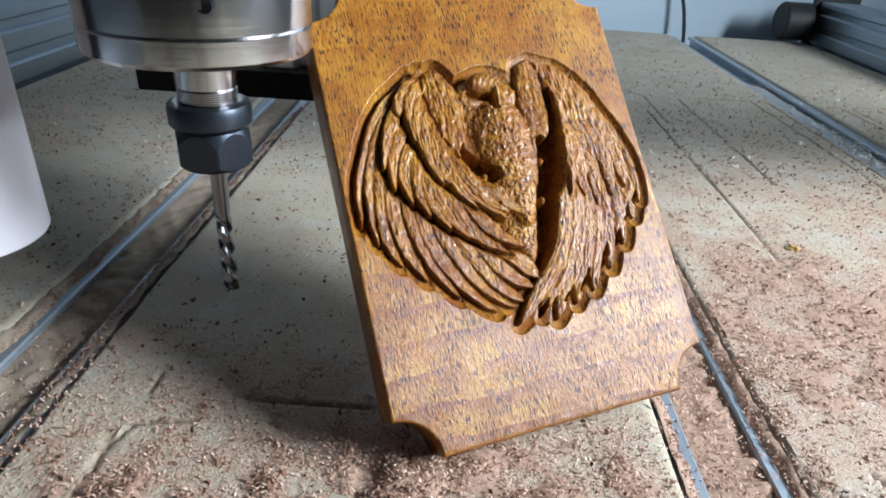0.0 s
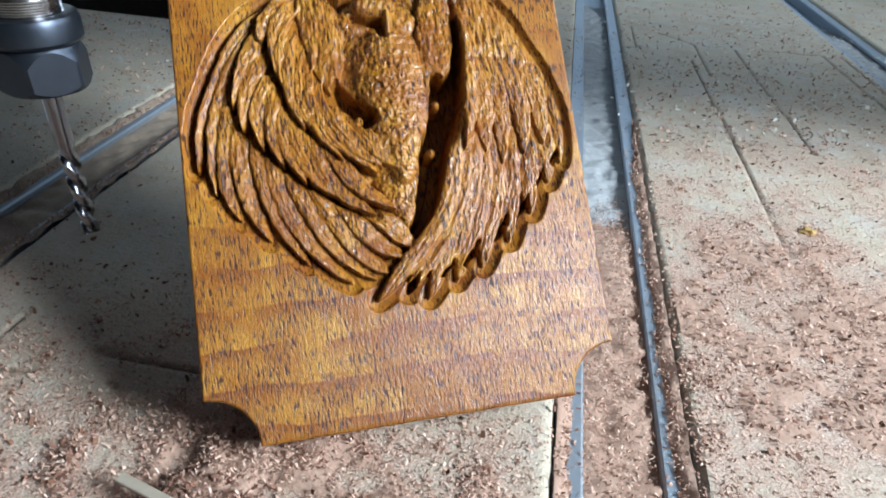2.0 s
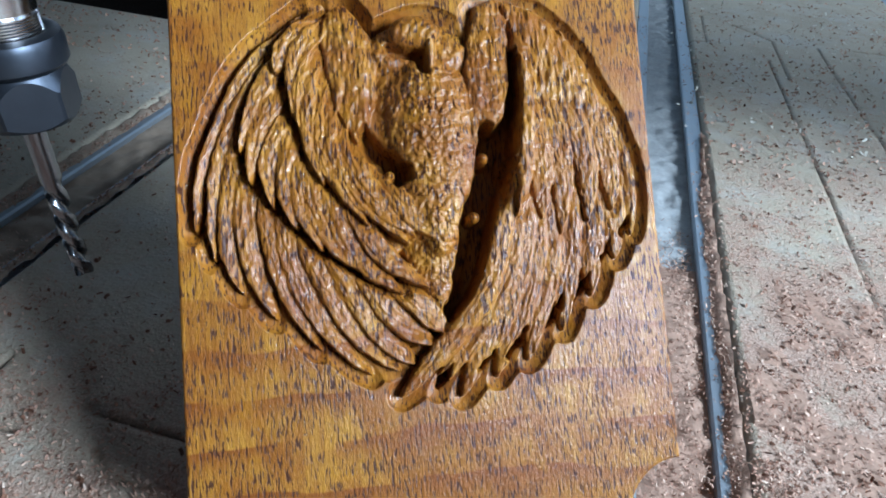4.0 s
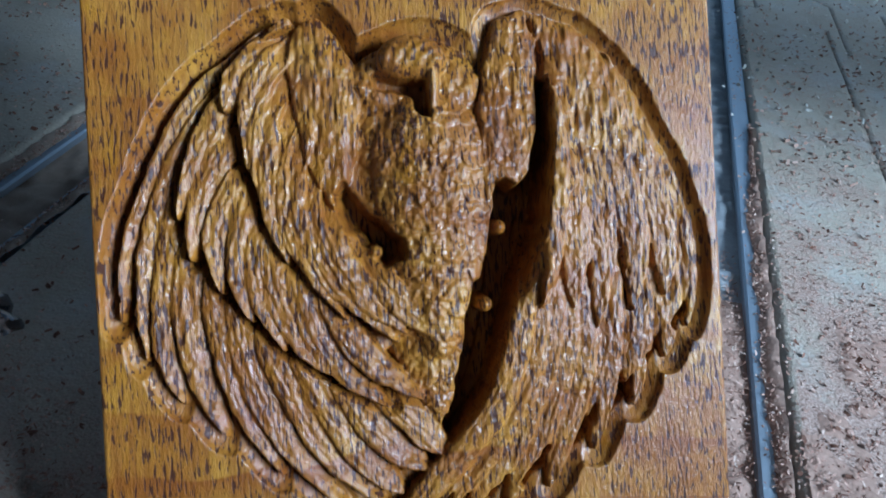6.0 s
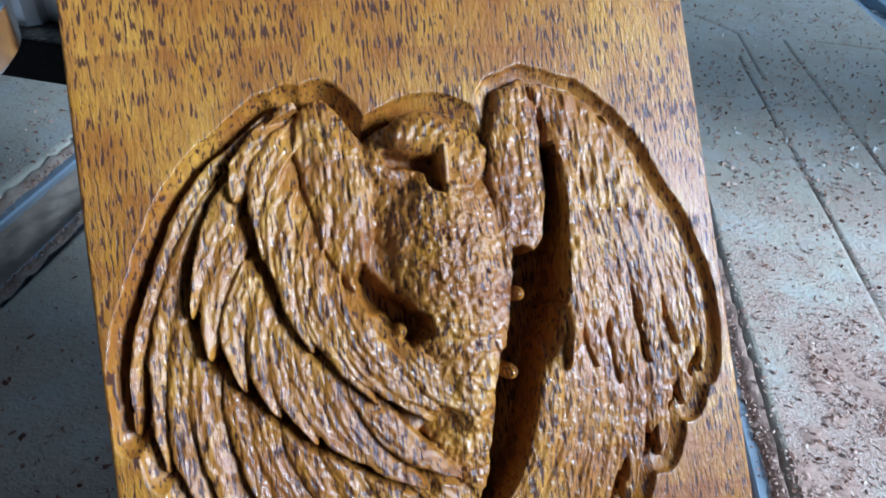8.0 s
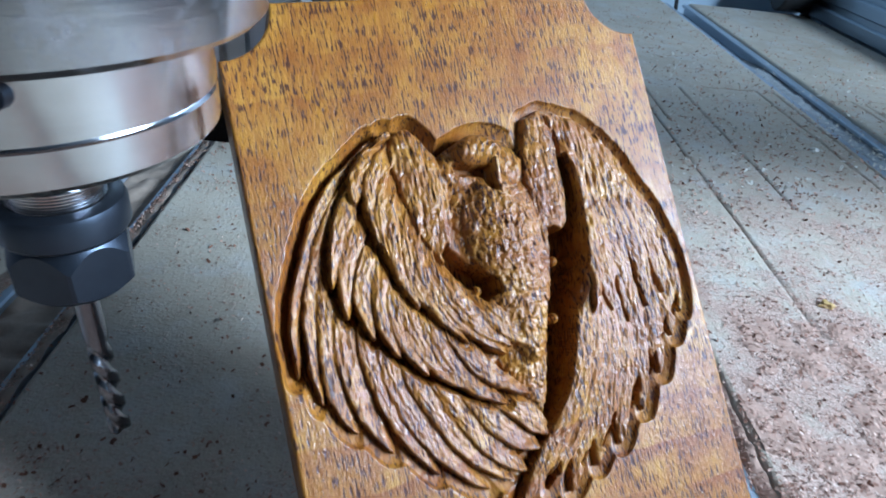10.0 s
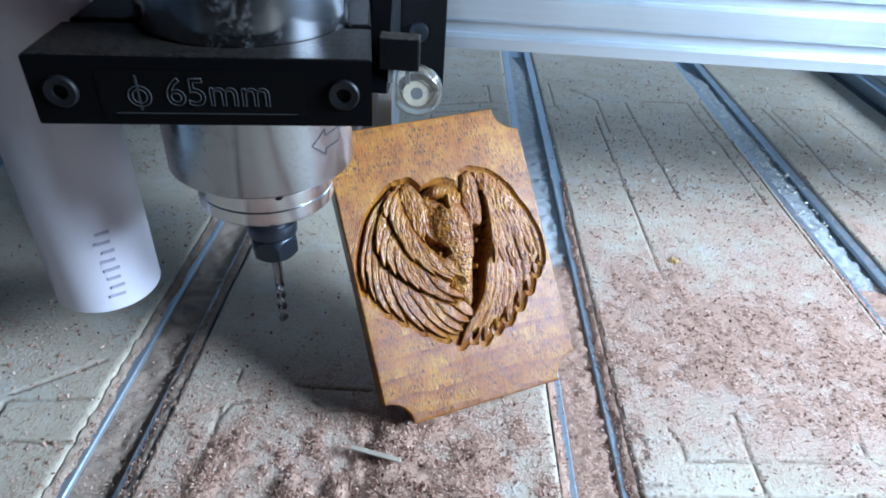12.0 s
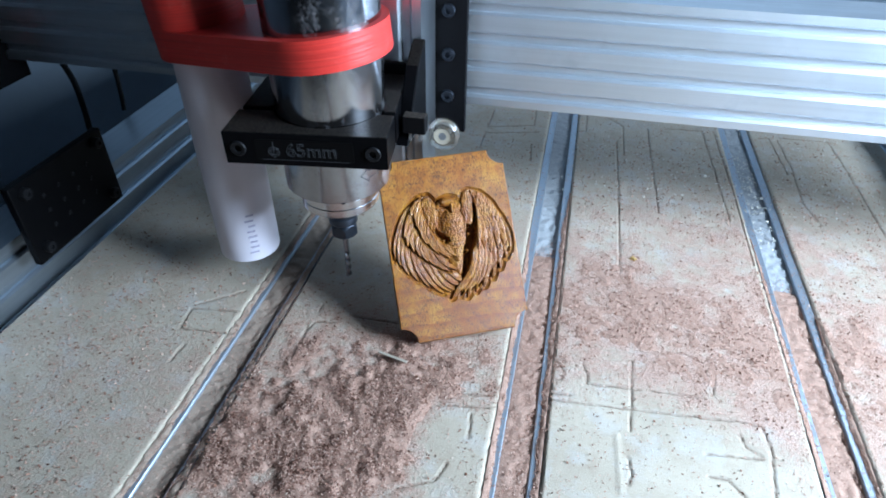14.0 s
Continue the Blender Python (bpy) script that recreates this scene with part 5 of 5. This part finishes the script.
for k, (c, y0, y1, top) in enumerate(((TRACKS[1], -0.29, 0.28, -0.0018), (TRACKS[2], -0.29, 0.28, -0.0026))):
    packed(c, y0, y1, top, k)
GREY_DUST = plain("grey_board_dust", (0.40, 0.41, 0.42), 0.9, 500, 0.6, 0.0, 0.7)
BROWN_DUST = plain("brown_board_dust", (0.36, 0.275, 0.21), 0.9, 420, 0.4, 0.0, 0.35)
packed(TRACKS[0], -0.29, 0.50, -0.0032, 3, BROWN_DUST, "greyish board dust lying in the track's slot")
for k, c in enumerate(TRACKS[1:]):
    packed(c, -0.29, 0.62, -0.0038, k, GREY_DUST, "thin greyish dust in the bottom of the track's slot")


def lip_dust(c, side, y0, y1, bare, seed, material, label):
    """Dust that lies on a lip of the track against the board's edge; bare: how much of the lip stays clean."""
    ys = np.arange(y0, y1, 0.0014)
    share = np.linspace(0, 1, 7)
    clean = np.clip(bare + 0.0022 * (patchy(ys * 0 + c, ys, 0.013, seed) - 0.5) + 0.0010 * (patchy(ys * 0 + c, ys, 0.003, 3) - 0.5), 0.0004, 0.0050)
    clean = np.where(y1 - ys < 0.05, clean + 0.004 * (1 - (y1 - ys) / 0.05), clean)
    wide = np.clip(0.0058 - clean, 0.0003, 1)
    X = c + side * (0.0149 - share[None, :] * wide[:, None])
    Y = np.repeat(ys[:, None], 7, 1)
    Z = -0.0021 + 0.0021 * (1 - share[None, :] ** 2) * (0.4 + 0.8 * patchy(X, Y, 0.003, 2))
    idx = np.arange(X.size).reshape(X.shape)
    f = np.stack([idx[:-1, :-1], idx[:-1, 1:], idx[1:, 1:], idx[1:, :-1]], -1).reshape(-1, 4)
    if side > 0:
        f = f[:, ::-1]
    tagged(sheet("lip_dust", np.stack([X, Y, Z], -1).reshape(-1, 3).tolist(), f.tolist(), material), label, "dust", kind="stuff")
    r = np.random.RandomState(seed + 50)
    k = r.randint(0, len(ys), int(9000 * (y1 - y0)))
    m = r.rand(len(k)) ** 0.8
    spots = np.stack([c + side * (0.0147 - m * wide[k]), ys[k] + 0.0014 * r.rand(len(k)), -0.0018 + 0.0012 * (1 - m ** 2)], -1)
    flakes("lip_shavings", spots, (0.4, 1.3), (0.14, 0.42), seed + 70, "reddish shavings lying along the track's lip")


for k, (c, side, y0, y1, bare) in enumerate(((TRACKS[1], -1, -0.29, 0.26, 0.0020), (TRACKS[1], 1, -0.29, 0.33, 0.0022), (TRACKS[2], -1, -0.29, 0.29, 0.0026), (TRACKS[2], 1, -0.29, 0.20, 0.0030))):
    lip_dust(c, side, y0, y1, bare, k, DUST, "reddish wood dust lying on the lip of a track")
lip_dust(TRACKS[0], -1, -0.29, 0.34, 0.0022, 1, BROWN_DUST, "brownish board dust lying on the lip of a track")
lip_dust(TRACKS[0], 1, -0.29, 0.40, 0.0010, 2, BROWN_DUST, "brownish board dust lying on the lip of a track")


def pale_bits(count, seed, x0, x1, y0, y1):
    r = np.random.RandomState(seed)
    return np.stack([r.uniform(x0, x1, count), r.uniform(y0, y1, count), np.zeros(count)], -1)


ob = flakes("pale_shavings", pale_bits(620, 21, 0.08, 0.40, 0.33, 0.57), (1.2, 2.8), (0.7, 1.3), 31, "pale curled shavings on the far bed")
ob.data.materials[0] = plain("pale_wood", (0.74, 0.70, 0.62), 0.6)
pale = ob.data.materials[0]
ob = flakes("pale_shavings", np.stack([TRACKS[2] - 0.012 + 0.02 * np.random.RandomState(3).rand(160), 0.28 + 0.16 * np.random.RandomState(4).rand(160), np.full(160, -0.003)], -1), (1.5, 3.2), (0.7, 1.3), 33, "pale curled shavings lying on the track")
ob.data.materials[0] = pale


def lump(name, x, y, size, seed, material, label, tall=0.6):
    bm = bmesh.new()
    bmesh.ops.create_icosphere(bm, subdivisions=3, radius=1.0)
    for vert in bm.verts:
        k = 0.75 + 0.5 * noise.noise(vert.co * 1.3 + Vector((seed, 0, 0)))
        vert.co = Vector((vert.co.x * size * k, vert.co.y * size * 0.7 * k, max(-0.25, vert.co.z) * size * tall * k))
    bmesh.ops.translate(bm, verts=bm.verts, vec=(x, y, size * tall * 0.2))
    return tagged(part(name, bm, material), label, "wood chip")


lump("wood_chip", 0.2150, 0.3875, 0.0032, 1, pale, "white chip of wood lying on the bed")
lump("wood_chip", 0.1450, 0.2388, 0.0034, 2, plain("yellow_wood", (0.46, 0.29, 0.10), 0.6), "yellow crumb of wood lying on the bed")


def splinter():
    bm = box(-0.0105, 0.0105, -0.0011, 0.0011, 0.0, 0.0009, 0.0002, 1)
    for vert in bm.verts:
        vert.co.y += 0.0006 * math.sin(vert.co.x * 300)
    return moved(bm, -0.0125, 0.0910, 0.0012 + float(heap_at(np.array([-0.0125]), np.array([0.0910]))[0]), Matrix.Rotation(radians(-14), 4, "Z"))


tagged(part("splinter", splinter(), plain("weathered_wood", (0.40, 0.335, 0.26), 0.8, 300, 0.5), None, "", False), "long greyish beige splinter lying among the shavings", "splinter")
